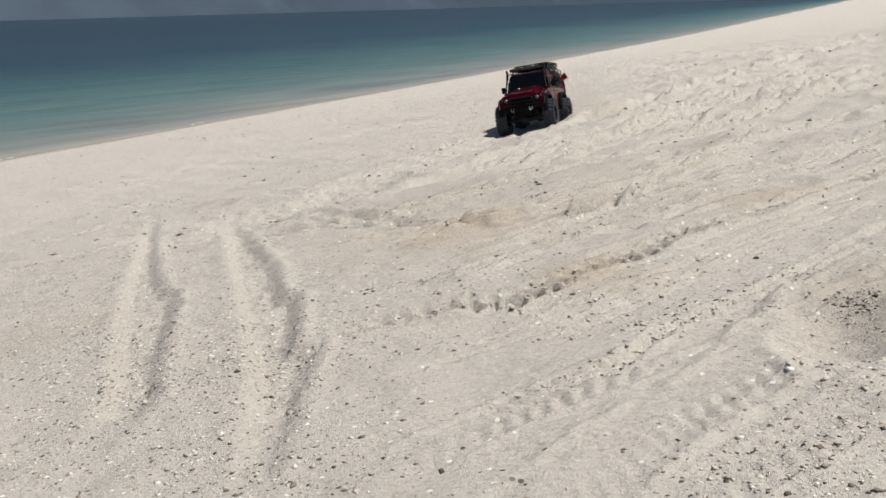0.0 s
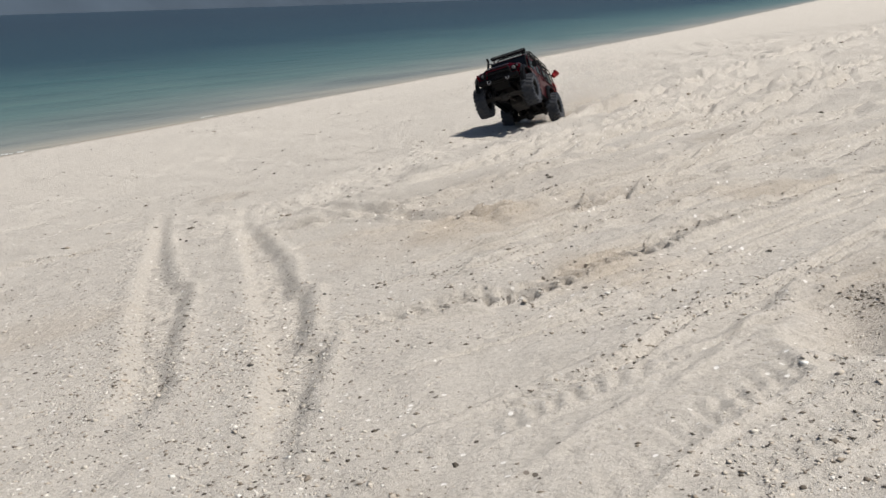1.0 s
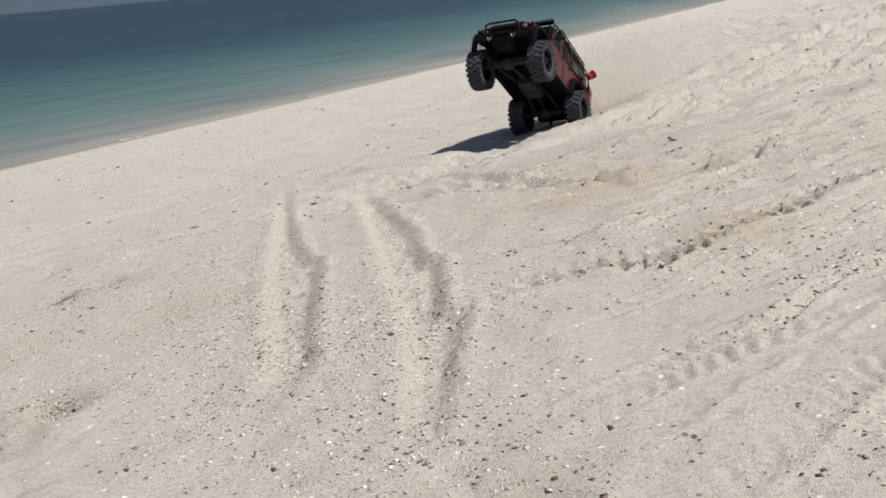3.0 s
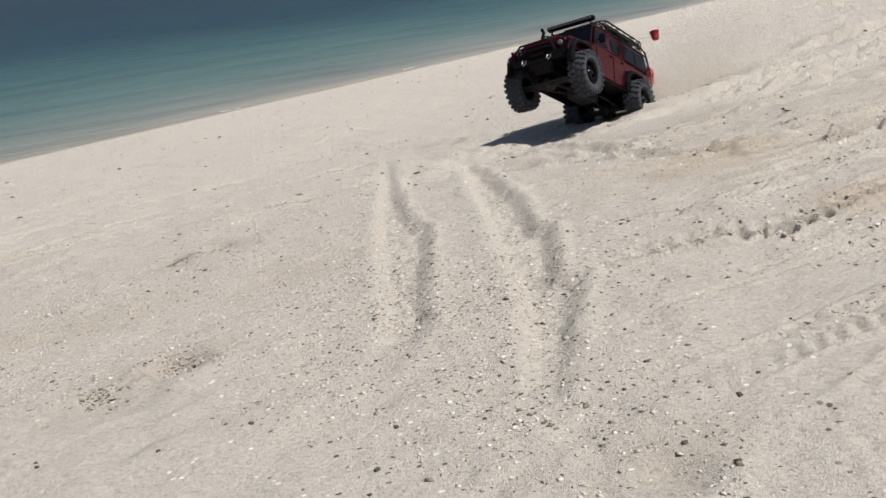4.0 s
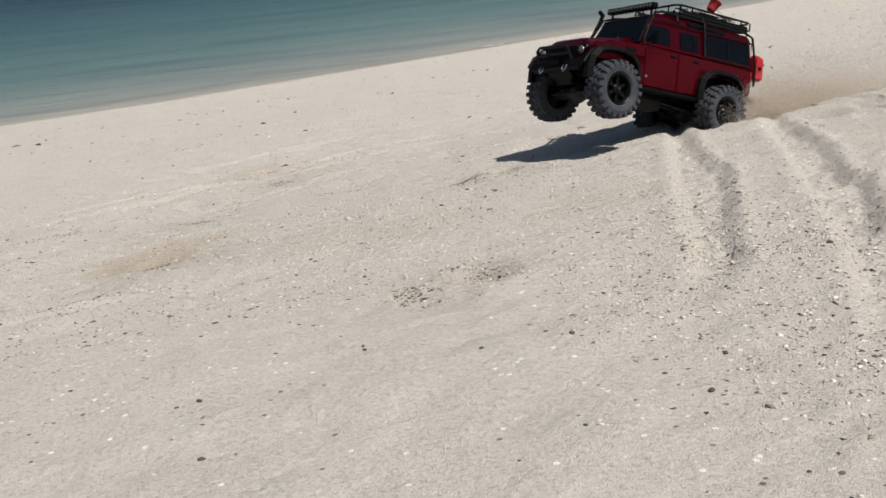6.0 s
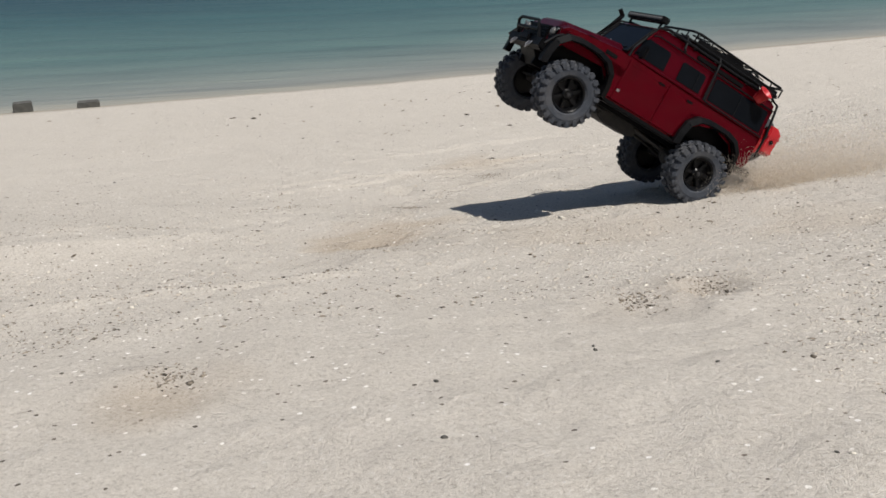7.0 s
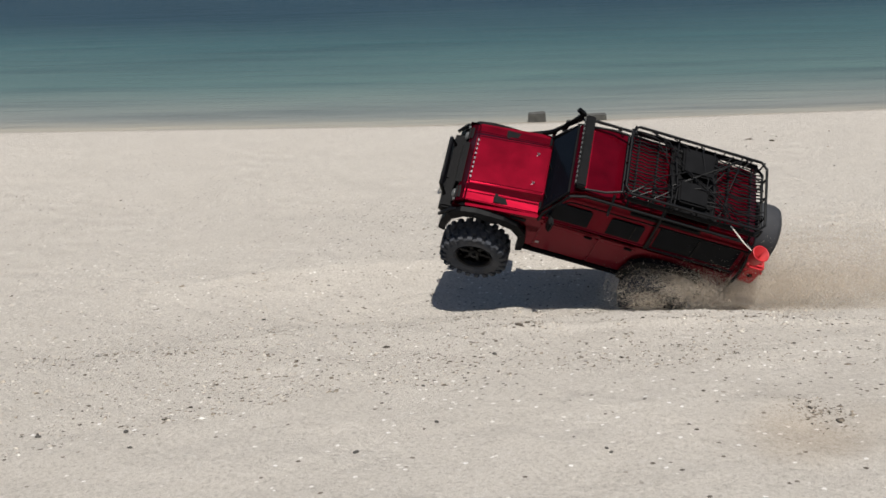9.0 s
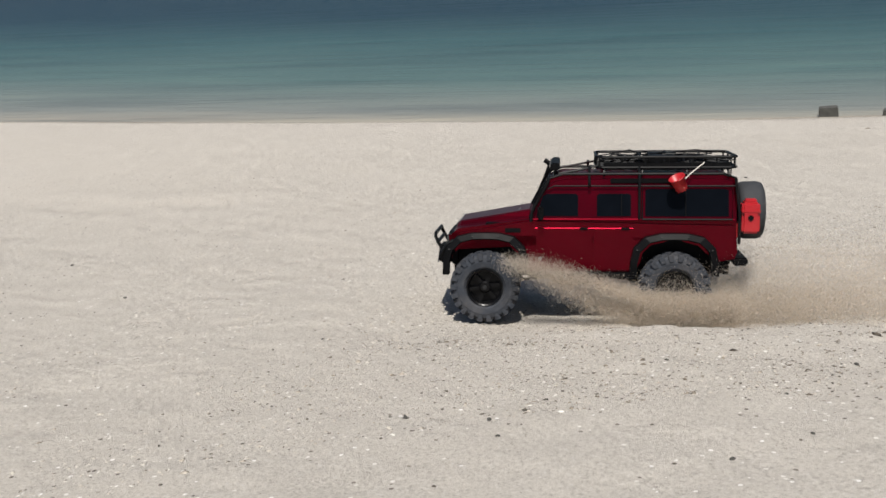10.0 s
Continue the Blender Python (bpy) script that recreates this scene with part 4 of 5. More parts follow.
    for x, y, dx, dy in ((0.02, 0.035, 0.03, 0.022), (0.015, -0.03, 0.034, 0.026)):
        part("cargo_box", boxed(x - dx / 2 - 0.01, x + dx / 2 + 0.01, y - dy, y + dy, 0.2095, 0.223, 0.003), BLACK, rack, "black case strapped on the rack")
    for y in (-1, 1):
        part("rack_side", boxed(x1 + 0.012, x0 - 0.012, y * w - 0.0012, y * w + 0.0012, 0.2, 0.2125, 0.0006), BLACK, rack, "black side plate of the rack")
    for x in (0.12, 0.055, -0.02, -0.09):
        for y in (-1, 1):
            part("rack_foot", rods([[(x, y * 0.066, 0.204), (x, y * 0.074, 0.19)]], 0.0022, 6), TUBE, rack)
    # a low front spoiler tube from light bar to rack
    for y in (-0.066, 0.066):
        part("rack_brace", rods([[(0.2, y, 0.193), (0.16, y, 0.2), (0.133, y * 0.9, 0.206)]], 0.0021, 6), TUBE, rack)
    # back of the car: spare wheel, red can, bumper, door
    part("tailgate", boxed(-0.1075, -0.103, -0.06, 0.06, 0.05, 0.178, 0.002), RED, car)
    part("rear_window", boxed(-0.1085, -0.1055, -0.05, 0.05, 0.125, 0.168, 0.001), GLASS, car, "dark rear window")
    spare = new("spare_wheel")
    spare.parent = car
    spare.matrix_basis = pose(-0.138, -0.004, 0.122, 0, 0, 90)
    part("spare_tyre", lathe(bmesh.new(), [(0.001, -0.018), (0.036, -0.0205), (0.044, -0.022), (0.049, -0.019), (0.051, -0.012), (0.0512, 0.012), (0.049, 0.019), (0.044, 0.022), (0.001, 0.02)], 40), COVER, spare, "dark grey covered spare tyre", smooth=True)
    can = boxed(-0.142, -0.112, 0.058, 0.088, 0.092, 0.146, 0.004)
    box(can, -0.137, -0.118, 0.066, 0.08, 0.145, 0.151, 0.0015)
    can = part("fuel_can", can, CAN_RED, car, "red jerry can on the tail")
    part("can_boss", boxed(-0.131, -0.122, 0.0875, 0.0892, 0.115, 0.124, 0.002), BLACK, can)
    part("can_strap", boxed(-0.1428, -0.1112, 0.0572, 0.0888, 0.128, 0.1325, 0.001), CAN_RED, can)
    part("rear_bumper", boxed(-0.125, -0.1, -0.085, 0.085, 0.036, 0.05, 0.003), BLACK, car, "black rear bumper")
    part("antenna", rods([[(-0.112, -0.055, 0.15), (-0.113, -0.055, 0.198)]], 0.0011, 6), TUBE, car, "short black aerial")
    # running gear
    for y in (-0.032, 0.032):
        part("chassis_rail", boxed(-0.1, 0.385, y - 0.004, y + 0.004, 0.012, 0.03, 0.001), BLACK, car, "black chassis rail")
    part("gearbox", prism(bmesh.new(), [(0.21, -0.004), (0.21, 0.028), (0.115, 0.028), (0.115, -0.006), (0.13, -0.012), (0.195, -0.012)], -0.026, 0.026, 0.003), AXLE, car, "grey gearbox skid")
    for x, nm in ((0.0, "rear_axle"), (0.324, "front_axle")):
        bm = rods([[(0, -0.09, 0), (0, 0.09, 0)]], 0.0085, 12)
        bmesh.ops.create_uvsphere(bm, u_segments=14, v_segments=10, radius=0.02, matrix=Matrix.Translation((0, -0.012, 0)))
        for y in (-0.06, 0.06):
            box(bm, -0.009, 0.009, y - 0.006, y + 0.006, -0.01, 0.012, 0.002)
        part(nm, bm, AXLE, car, "dusty grey solid axle", m=pose(x, 0, 0))
        for y in (-0.045, 0.045):
            part("link_rod", rods([[(x, y, -0.006), (x + (0.125 if x < 0.1 else -0.125), y * 0.7, 0.008)]], 0.0028, 6), AXLE, car)
            s = rods([[(x, y * 1.25, 0.0), (x + (0.012 if x < 0.1 else -0.012), y * 0.95, 0.08)]], 0.0058, 10)
            part("shock", s, AXLE, car, "grey coil shock")
    part("drive_shaft", rods([[(0.0, -0.012, 0.002), (0.13, 0.0, 0.01)]], 0.0036, 8), AXLE, car)
    part("drive_shaft", rods([[(0.324, -0.012, 0.002), (0.2, 0.0, 0.01)]], 0.0036, 8), AXLE, car)
    part("steering_link", rods([[(0.342, -0.085, 0.0), (0.342, 0.085, 0.0)]], 0.0026, 6), AXLE, car)
    # the red beaker that swings on a cord from the rack
    cup = part("red_beaker", lathe(bmesh.new(), [(0.0003, -0.012), (0.0095, -0.012), (0.0105, -0.009), (0.0135, 0.012), (0.0145, 0.012), (0.0145, 0.0135), (0.0125, 0.0135), (0.0095, -0.0095), (0.0003, -0.0098)], 20), CAN_RED, car, "red plastic beaker tied on a cord", smooth=True)
    part("cord", rods([[(0, 0, 0.013), (0.002, 0, 0.03), (0, 0, CORD_LENGTH)]], 0.0011, 6), CORD, cup, "pale cord")
    return car, wheels, cup


truck, truck_wheels, beaker = toy_truck()


def ground_z(x, y):
    return float(height(np.array([x]), np.array([y]))[0])


# far shore beyond the water
def far_shore():
    bm = bmesh.new()
    rng = random.Random(4)
    for ring in range(2):
        pts = []
        for k in range(121):
            a = radians(70 + k * 150 / 120)
            r = 2300 + 200 * ring
            h = (38 + 24 * abs(noise.noise((k * 0.16, ring * 7.0, 0))) + 5 * rng.random()) * (1 + 1.3 * ring)
            pts.append((r * math.cos(a), r * math.sin(a), h))
        low = [bm.verts.new((x, y, SEA - 2)) for x, y, h in pts]
        top = [bm.verts.new((x * 1.01, y * 1.01, h)) for x, y, h in pts]
        back = [bm.verts.new((x * 1.06, y * 1.06, SEA - 2)) for x, y, h in pts]
        for i in range(120):
            bm.faces.new((low[i], low[i + 1], top[i + 1], top[i]))
            bm.faces.new((top[i], top[i + 1], back[i + 1], back[i]))
    # the blue-grey haze of distance is mixed into this base colour
    m = plain("haze_tinted_land", (0.085, 0.112, 0.145), 1.0, 0, 0.08, 0.01, spec=0.0)
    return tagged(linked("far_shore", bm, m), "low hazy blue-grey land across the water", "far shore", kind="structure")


# two dark blocks at the water's edge
STONE_DARK = plain("wet_concrete", (0.07, 0.068, 0.06), 0.8, 0, 0.35, 30, 0.4)


def shore_block(x, y, w, h, d, turn):
    bm = boxed(-w / 2, w / 2, -d / 2, d / 2, 0, h, 0.006)
    bmesh.ops.subdivide_edges(bm, edges=bm.edges, cuts=2, use_grid_fill=True)
    for v in bm.verts:
        v.co += Vector(noise.noise_vector(v.co * 35)) * 0.003
    ob = linked("shore_block", bm, STONE_DARK, m=pose(x, y, SEA - 0.012, 2, -3, turn))
    return tagged(ob, "weathered dark concrete block standing at the waterline", "concrete block", "blocks at the water")


# litter: shells and dark bits
def scatter_mesh(name, places, sizes, tilt, mat, flat=0.4, seed=1, lift=0.0):
    """Many small faceted chips in one mesh."""
    rng = np.random.RandomState(seed)
    n = len(places)
    base = np.array([(1, 0, 0), (0.2, 0.9, 0.1), (-0.9, 0.3, 0), (-0.3, -0.8, 0.1), (0.1, 0, 1), (0, 0, -0.8)])
    tris = np.array([(0, 1, 4), (1, 2, 4), (2, 3, 4), (3, 0, 4), (1, 0, 5), (2, 1, 5), (3, 2, 5), (0, 3, 5)])
    v = base[None] * (1 + 0.35 * rng.uniform(-1, 1, (n, 6, 3)))
    v = v * np.stack((sizes, sizes * rng.uniform(0.35, 0.95, n), sizes * flat * rng.uniform(0.5, 1.3, n)), -1)[:, None, :]
    a, b = rng.uniform(0, 2 * math.pi, n), rng.uniform(-tilt, tilt, n)
    cb, sb = np.cos(b)[:, None], np.sin(b)[:, None]
    x, y, z = v[..., 0], v[..., 1] * cb - v[..., 2] * sb, v[..., 1] * sb + v[..., 2] * cb
    ca, sa = np.cos(a)[:, None], np.sin(a)[:, None]
    co = np.stack((x * ca - y * sa, x * sa + y * ca, z + lift), -1) + places[:, None, :]
    me = bpy.data.meshes.new(name)
    me.vertices.add(n * 6)
    me.vertices.foreach_set("co", co.ravel())
    idx = (tris[None] + 6 * np.arange(n)[:, None, None]).ravel()
    me.loops.add(len(idx))
    me.loops.foreach_set("vertex_index", idx)
    me.polygons.add(n * 8)
    me.polygons.foreach_set("loop_start", np.arange(n * 8) * 3)
    me.update(calc_edges=True)
    me.materials.append(mat)
    return new(name, me)


def island_material(name, stops, rough=0.6):
    m, n, l, b = material(name, rough, 0, 0.3)
    g = n.new("ShaderNodeNewGeometry")
    c = ramp(n, l, g.outputs["Random Per Island"], stops)
    co = n.new("ShaderNodeTexCoord").outputs["Object"]
    c = mixed(n, l, 0.35, c, ramp(n, l, noise_tex(n, l, co, 300, 3), [(0.3, (0.3, 0.26, 0.21)), (0.7, (0.8, 0.76, 0.7))]), "OVERLAY")
    l.new(c, b.inputs["Base Color"])
    return m


SHELL = island_material("bleached_shell", [(0.0, (0.42, 0.37, 0.31)), (0.5, (0.54, 0.49, 0.43)), (0.85, (0.62, 0.585, 0.53)), (1.0, (0.76, 0.735, 0.69))])
DARK = island_material("dark_weed_bits", [(0.0, (0.05, 0.043, 0.035)), (0.4, (0.13, 0.11, 0.088)), (1.0, (0.3, 0.26, 0.21))], 0.8)


def litter_places(count, seed, bias):
    """Places on the beach, thicker near the camera's side, in drifts."""
    rng = np.random.RandomState(seed)
    out = np.zeros((0, 2))
    while len(out) < count:
        r = rng.uniform(0.55, 1, 60000) ** 2.2 * 5.2
        a = np.radians(rng.uniform(52, 215, 60000))
        x, y = r * np.cos(a) - 0.15, r * np.sin(a)
        k = 0.5 + 0.5 * lattice(x * 1.6 + seed, y * 1.6, seed) + 0.35 * lattice(x * 5, y * 5 + seed, seed + 1)
        side = np.clip(0.25 + 0.65 * np.exp(-((x + 0.35) / 0.75) ** 2) * np.exp(-((y - 1.0) / 0.7) ** 2) + 0.2 * (y < 0.9), 0, 1)
        keep = (rng.uniform(0, 1, 60000) < np.clip(k, 0, 1) ** bias * side) & (x - shore_x(y) > 0.7)
        out = np.concatenate((out, np.stack((x, y), -1)[keep]))
    out = out[:count]
    return np.column_stack((out, height(out[:, 0], out[:, 1])))


def heaps(spots, per, spread, seed):
    """Extra litter gathered round some spots."""
    r = np.random.RandomState(seed)
    q = np.concatenate([np.array(s)[None] + r.normal(0, spread, (per, 2)) * (1, 0.8) for s in spots])
    return np.column_stack((q, height(q[:, 0], q[:, 1])))


def strand(points, count, spread, seed):
    """Litter left in a line by a tide or a wheel."""
    r = np.random.RandomState(seed)
    pts = np.array(points)
    u = r.uniform(0, len(pts) - 1.001, count)
    i = u.astype(int)
    q = pts[i] * (1 - (u - i))[:, None] + pts[i + 1] * (u - i)[:, None] + r.normal(0, spread, (count, 2))
    q = q[lattice(q[:, 0] * 6, q[:, 1] * 6, seed) > -0.25]
    return np.column_stack((q, height(q[:, 0], q[:, 1])))


STRANDS = [
    [(-0.355, 1.723), (-0.252, 1.74), (-0.192, 1.816), (-0.107, 1.886), (-0.037, 1.974), (0.029, 1.99), (0.079, 2.067)],
    [(-0.114, 1.224), (-0.023, 1.283), (0.052, 1.409), (0.121, 1.47), (0.196, 1.547), (0.283, 1.654), (0.40, 1.78)],
    [(-0.296, 1.895), (-0.207, 1.948), (-0.116, 2.028), (-0.02, 2.231), (0.046, 2.337), (0.158, 2.535)],
    [(-0.322, 2.973), (-0.253, 3.234), (-0.13, 3.379), (-0.031, 3.496), (0.092, 3.652), (0.272, 3.97), (0.532, 4.1)],
    [(-0.901, 2.683), (-0.815, 2.839), (-0.655, 2.943)],
    [(-1.78, 2.893), (-1.616, 2.95), (-1.45, 3.1)],
    [(-1.453, 2.386), (-1.353, 2.414), (-1.284, 2.502)],
    [(-0.328, 1.54), (-0.163, 1.56), (-0.032, 1.70), (0.094, 1.821), (0.294, 2.002)],
    [(-2.563, 1.602), (-2.448, 1.721), (-2.38, 1.904), (-2.182, 2.001), (-2.113, 2.236), (-2.003, 2.532), (-1.695, 2.724)],
    [(-2.179, 1.354), (-2.157, 1.509), (-2.022, 1.62), (-1.964, 1.846), (-1.694, 1.904), (-1.556, 2.163)],
    [(-2.142, -0.476), (-2.198, -0.41), (-2.023, -0.282), (-1.949, -0.103), (-1.865, 0.017), (-1.759, 0.12), (-1.623, 0.394)],
    [(-2.24, 2.06), (-2.15, 2.39), (-2.00, 2.71), (-1.81, 2.93), (-1.64, 2.99)],
    [(-2.00, 1.84), (-1.92, 2.12), (-1.73, 2.39), (-1.42, 2.40), (-1.26, 2.46)],
    [(-0.41, 1.72), (-0.28, 1.79), (-0.11, 1.91), (0.08, 2.07), (0.30, 2.28), (0.49, 2.42)],
    [(-1.77, 0.40), (-1.68, 0.56), (-1.61, 0.68), (-1.52, 0.86), (-1.43, 1.03), (-1.38, 1.15)],
    [(-2.46, 0.59), (-2.28, 0.72), (-2.27, 0.92), (-2.14, 1.16)],
]
RUT_SPOTS = [(0.2, 1.08), (0.16, 1.0), (0.27, 1.15), (0.1, 0.98), (0.3, 1.25), (0.22, 0.95), (-0.70, 1.6), (-0.66, 1.45), (-0.63, 1.33), (-0.62, 1.2), (-0.6, 1.1), (-0.5, 1.55), (-0.45, 1.4), (-0.42, 1.28), (-0.4, 1.17), (-0.38, 1.06), (-0.35, 0.97), (-0.3, 1.1), (-0.2, 0.9)]
WEED_SPOTS = [(-1.36, 1.92), (-1.3, 1.98), (-0.91, 1.27), (-1.9, 1.66), (-2.05, 2.08), (-0.2, 2.4), (-0.1, 2.1), (-0.94, 1.15), (-1.6, 1.28), (-0.25, 2.75), (-1.2, 0.62), (0.25, 1.42)]
pl = np.concatenate((litter_places(32000, 61, 1.3), heaps(RUT_SPOTS, 200, 0.08, 62), *(strand(s, 220, 0.03, 80 + i) for i, s in enumerate(STRANDS))))
rng = np.random.RandomState(7)
tagged(scatter_mesh("shell_litter", pl, rng.gamma(2.0, 0.0007, len(pl)) + 0.001, 0.5, SHELL, 0.35, 5), "bleached shell chips strewn over the sand", "shells", kind="stuff")
pd = np.concatenate((litter_places(22000, 71, 1.6), heaps(RUT_SPOTS, 120, 0.08, 72), heaps(WEED_SPOTS, 150, 0.02, 73), *(strand(s, 420, 0.014, 90 + i) for i, s in enumerate(STRANDS))))
tagged(scatter_mesh("dark_litter", pd, rng.gamma(1.8, 0.00072, len(pd)) + 0.0009, 0.4, DARK, 0.35, 6), "dark weed and shell scraps strewn over the sand", "beach litter", kind="stuff")
pf = np.column_stack((rng.uniform(-5, 2.4, 1500), rng.uniform(2.2, 9, 1500)))
pf = pf[pf[:, 0] - shore_x(pf[:, 1]) > 0.5]
pf = np.column_stack((pf, height(pf[:, 0], pf[:, 1])))
tagged(scatter_mesh("scattered_scraps", pf, rng.gamma(2.0, 0.0022, len(pf)) + 0.002, 0.4, DARK, 0.4, 8), "dark scraps scattered farther along the beach", "beach litter", kind="stuff")
STONES = [(-0.98, 2.42), (-0.46, 2.57), (-0.48, 1.70), (-0.11, 1.80), (-0.36, 1.44), (-0.34, 1.12), (1.16, 7.33), (0.23, 1.27), (-0.33, 1.02), (-0.20, 0.96), (-0.46, 0.93), (-0.86, 0.95), (-0.48, 1.38), (-0.72, 0.97), (-0.48, 1.02), (-0.53, 0.83), (-0.33, 1.02), (-0.46, 0.93), (-0.87, 0.96), (-0.94, 0.78), (-2.06, 1.86), (-3.61, 1.09), (-1.55, 0.51), (-1.22, 0.36), (-0.83, 0.68), (-2.62, 2.11), (-2.98, 1.51), (-1.61, 0.40), (-3.08, 1.02), (-2.13, 0.17), (-1.87, -0.02), (-1.39, 0.23), (-1.59, -0.21), (-1.21, 0.36), (-2.26, -0.65), (-1.60, -0.21), (-1.49, -0.11), (-1.35, 0.12), (-2.04, -0.31), (-2.56, -0.72), (-3.50, -0.62), (-3.03, -0.93), (-1.55, -0.11), (-1.52, 0.26)]
STONE_GREY = plain("dark_pebble", (0.06, 0.055, 0.048), 0.7, 0, 0.4, 120, 0.3)
STONE_PALE = plain("pale_pebble", (0.45, 0.42, 0.37), 0.7, 0, 0.25, 120, 0.3)


def pebble(x, y, r, pale, k):
    bm = bmesh.new()
    bmesh.ops.create_icosphere(bm, subdivisions=2, radius=1)
    for v in bm.verts:
        v.co *= 1 + 0.3 * noise.noise(v.co * 1.2 + Vector((k * 3.1, 0, 0)))
        v.co = Vector((v.co.x * r * 1.3, v.co.y * r * 0.9, v.co.z * r * 0.6))
    ob = linked("pebble", bm, STONE_PALE if pale else STONE_GREY, smooth=True, m=pose(x, y, ground_z(x, y) + r * 0.25, 0, 0, k * 47))
    return tagged(ob, "pale rounded pebble half sunk in sand" if pale else "small dark pebble half sunk in sand", "pebble", "pebbles on the beach")


# thin foam where the small waves end
fy = rng.uniform(-1.5, 12, 1500)
fx = shore_x(fy) - 0.05 + 0.05 * lattice(fy * 1.7, fy * 0, 14) + rng.normal(0, 0.012, 1500)
on = lattice(fy * 0.9, fy * 0 + 3, 15) + 0.5 * lattice(fy * 4, fy * 0 + 3, 16) > 0.8
foam = np.stack((fx, fy, np.full(1500, SEA + 0.004)), -1)[on]
FOAM = island_material("sea_foam", [(0.0, (0.7, 0.71, 0.7)), (1.0, (0.88, 0.89, 0.88))], 0.7)
tagged(scatter_mesh("foam", foam, rng.uniform(0.006, 0.018, len(foam)), 0.05, FOAM, 0.12, 17), "thin broken white foam along the waterline", "foam", kind="stuff")

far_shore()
shore_block(-6.08, 2.63, 0.105, 0.068, 0.08, 65)
shore_block(-5.93, 2.95, 0.125, 0.052, 0.08, 62)
for k, (x, y) in enumerate(STONES):
    pebble(x, y, (0.0018 + 0.0018 * ((k * 7) % 5) / 5) * max(1.0, math.hypot(x, y) / 1.9), k % 6 == 4, k)


# ---- flying sand: loose grains in a few clouds ----
def grain_material(name, stops, solid):
    """Sand grains that light passes through in part."""
    m = bpy.data.materials.new(name)
    m.use_nodes = True
    n, l = m.node_tree.nodes, m.node_tree.links
    n.remove(n["Principled BSDF"])
    g = n.new("ShaderNodeNewGeometry")
    c = ramp(n, l, g.outputs["Random Per Island"], stops)
    d, t, x = n.new("ShaderNodeBsdfDiffuse"), n.new("ShaderNodeBsdfTranslucent"), n.new("ShaderNodeMixShader")
    for s in (d, t):
        l.new(c, s.inputs["Color"])
    x.inputs[0].default_value = 0.5
    l.new(d.outputs[0], x.inputs[1])
    l.new(t.outputs[0], x.inputs[2])
    clear, fine = n.new("ShaderNodeBsdfTransparent"), n.new("ShaderNodeMixShader")
    fine.inputs[0].default_value = solid  # dust finer than the grains that stand for it
    l.new(clear.outputs[0], fine.inputs[1])
    l.new(x.outputs[0], fine.inputs[2])
    l.new(fine.outputs[0], n["Material Output"].inputs[0])
    return m


GRAIN = grain_material("flying_sand", [(0.0, (0.58, 0.505, 0.41)), (0.5, (0.66, 0.585, 0.49)), (1.0, (0.74, 0.67, 0.58))], 0.55)
# paler than the spray: brightness of forward-scattered sun is put into this colour
DUST = grain_material("pale_dust", [(0.0, (0.76, 0.71, 0.64)), (1.0, (0.86, 0.82, 0.76))], 0.4)


def grain_cloud(name, pts, size, seed, label, mat):
    """A cloud of tiny three-cornered grains, turned every way."""
    rng = np.random.RandomState(seed)
    n = len(pts)
    v = rng.normal(0, 0.5, (n, 3, 3)) * (size * rng.uniform(0.5, 1.5, n))[:, None, None] + pts[:, None, :]
    me = bpy.data.meshes.new(name)
    me.vertices.add(n * 3)
    me.vertices.foreach_set("co", v.ravel())
    me.loops.add(n * 3)
    me.loops.foreach_set("vertex_index", np.arange(n * 3))
    me.polygons.add(n)
    me.polygons.foreach_set("loop_start", np.arange(n) * 3)
    me.update(calc_edges=True)
    me.materials.append(mat)
    return tagged(new(name, me), label, "flying sand", kind="stuff")


def lumpy(p, seed, scale, keep):
    """Thins a cloud unevenly, so that it has wisps and gaps."""
    k = 0.5 + 0.5 * lattice(p[:, 0] * scale + 11, p[:, 2] * scale * 1.4 + p[:, 1] * scale, seed) + 0.3 * lattice(p[:, 0] * scale * 3, p[:, 2] * scale * 3, seed + 1)
    return p[np.random.RandomState(seed).uniform(0, 1, len(p)) < np.clip(k, 0, 1) ** keep]


rng = np.random.RandomState(91)
n = 760000
u = rng.beta(1.0, 1.7, n)
plume = np.stack((-0.08 - 1.3 * u + rng.normal(0, 0.04, n), 0.02 + rng.normal(0, 1, n) * (0.06 + 0.09 * u), np.abs(rng.normal(0, 1, n)) * (0.03 + 0.17 * u)), -1)
dust_plume = grain_cloud("dust_plume", lumpy(plume, 3, 3.6, 1.5), 0.0020, 5, "pale dust plume hanging behind the wheels", DUST)
n = 680000
u = rng.beta(0.8, 1.9, n)
low = np.stack((0.06 - 0.8 * u + rng.normal(0, 0.035, n), rng.choice((-0.1, 0.11), n, p=(0.3, 0.7)) + rng.normal(0, 1, n) * (0.022 + 0.05 * u), np.abs(rng.normal(0, 1, n)) * (0.022 + 0.03 * u) - rng.uniform(0, 0.05, n)), -1)
wheel_spray = grain_cloud("wheel_spray", lumpy(low, 5, 11, 0.8), 0.0012, 6, "dense sand spray thrown back by the rear wheels", GRAIN)
n = 430000
s = rng.beta(0.75, 1.5, n)
drop = rng.beta(0.9, 1.7, n)  # 0 at the clean upper edge, 1 at the ragged lower one
top = np.interp(s, (0, 0.3, 0.46, 0.59, 0.72, 0.86, 1), (0.05, 0.055, 0.07, 0.088, 0.110, 0.127, 0.134))
foot = top * np.clip((s - 0.4) / 0.6, 0, 1) ** 1.3 * 0.9
ragged = rng.normal(0, 0.006, n)
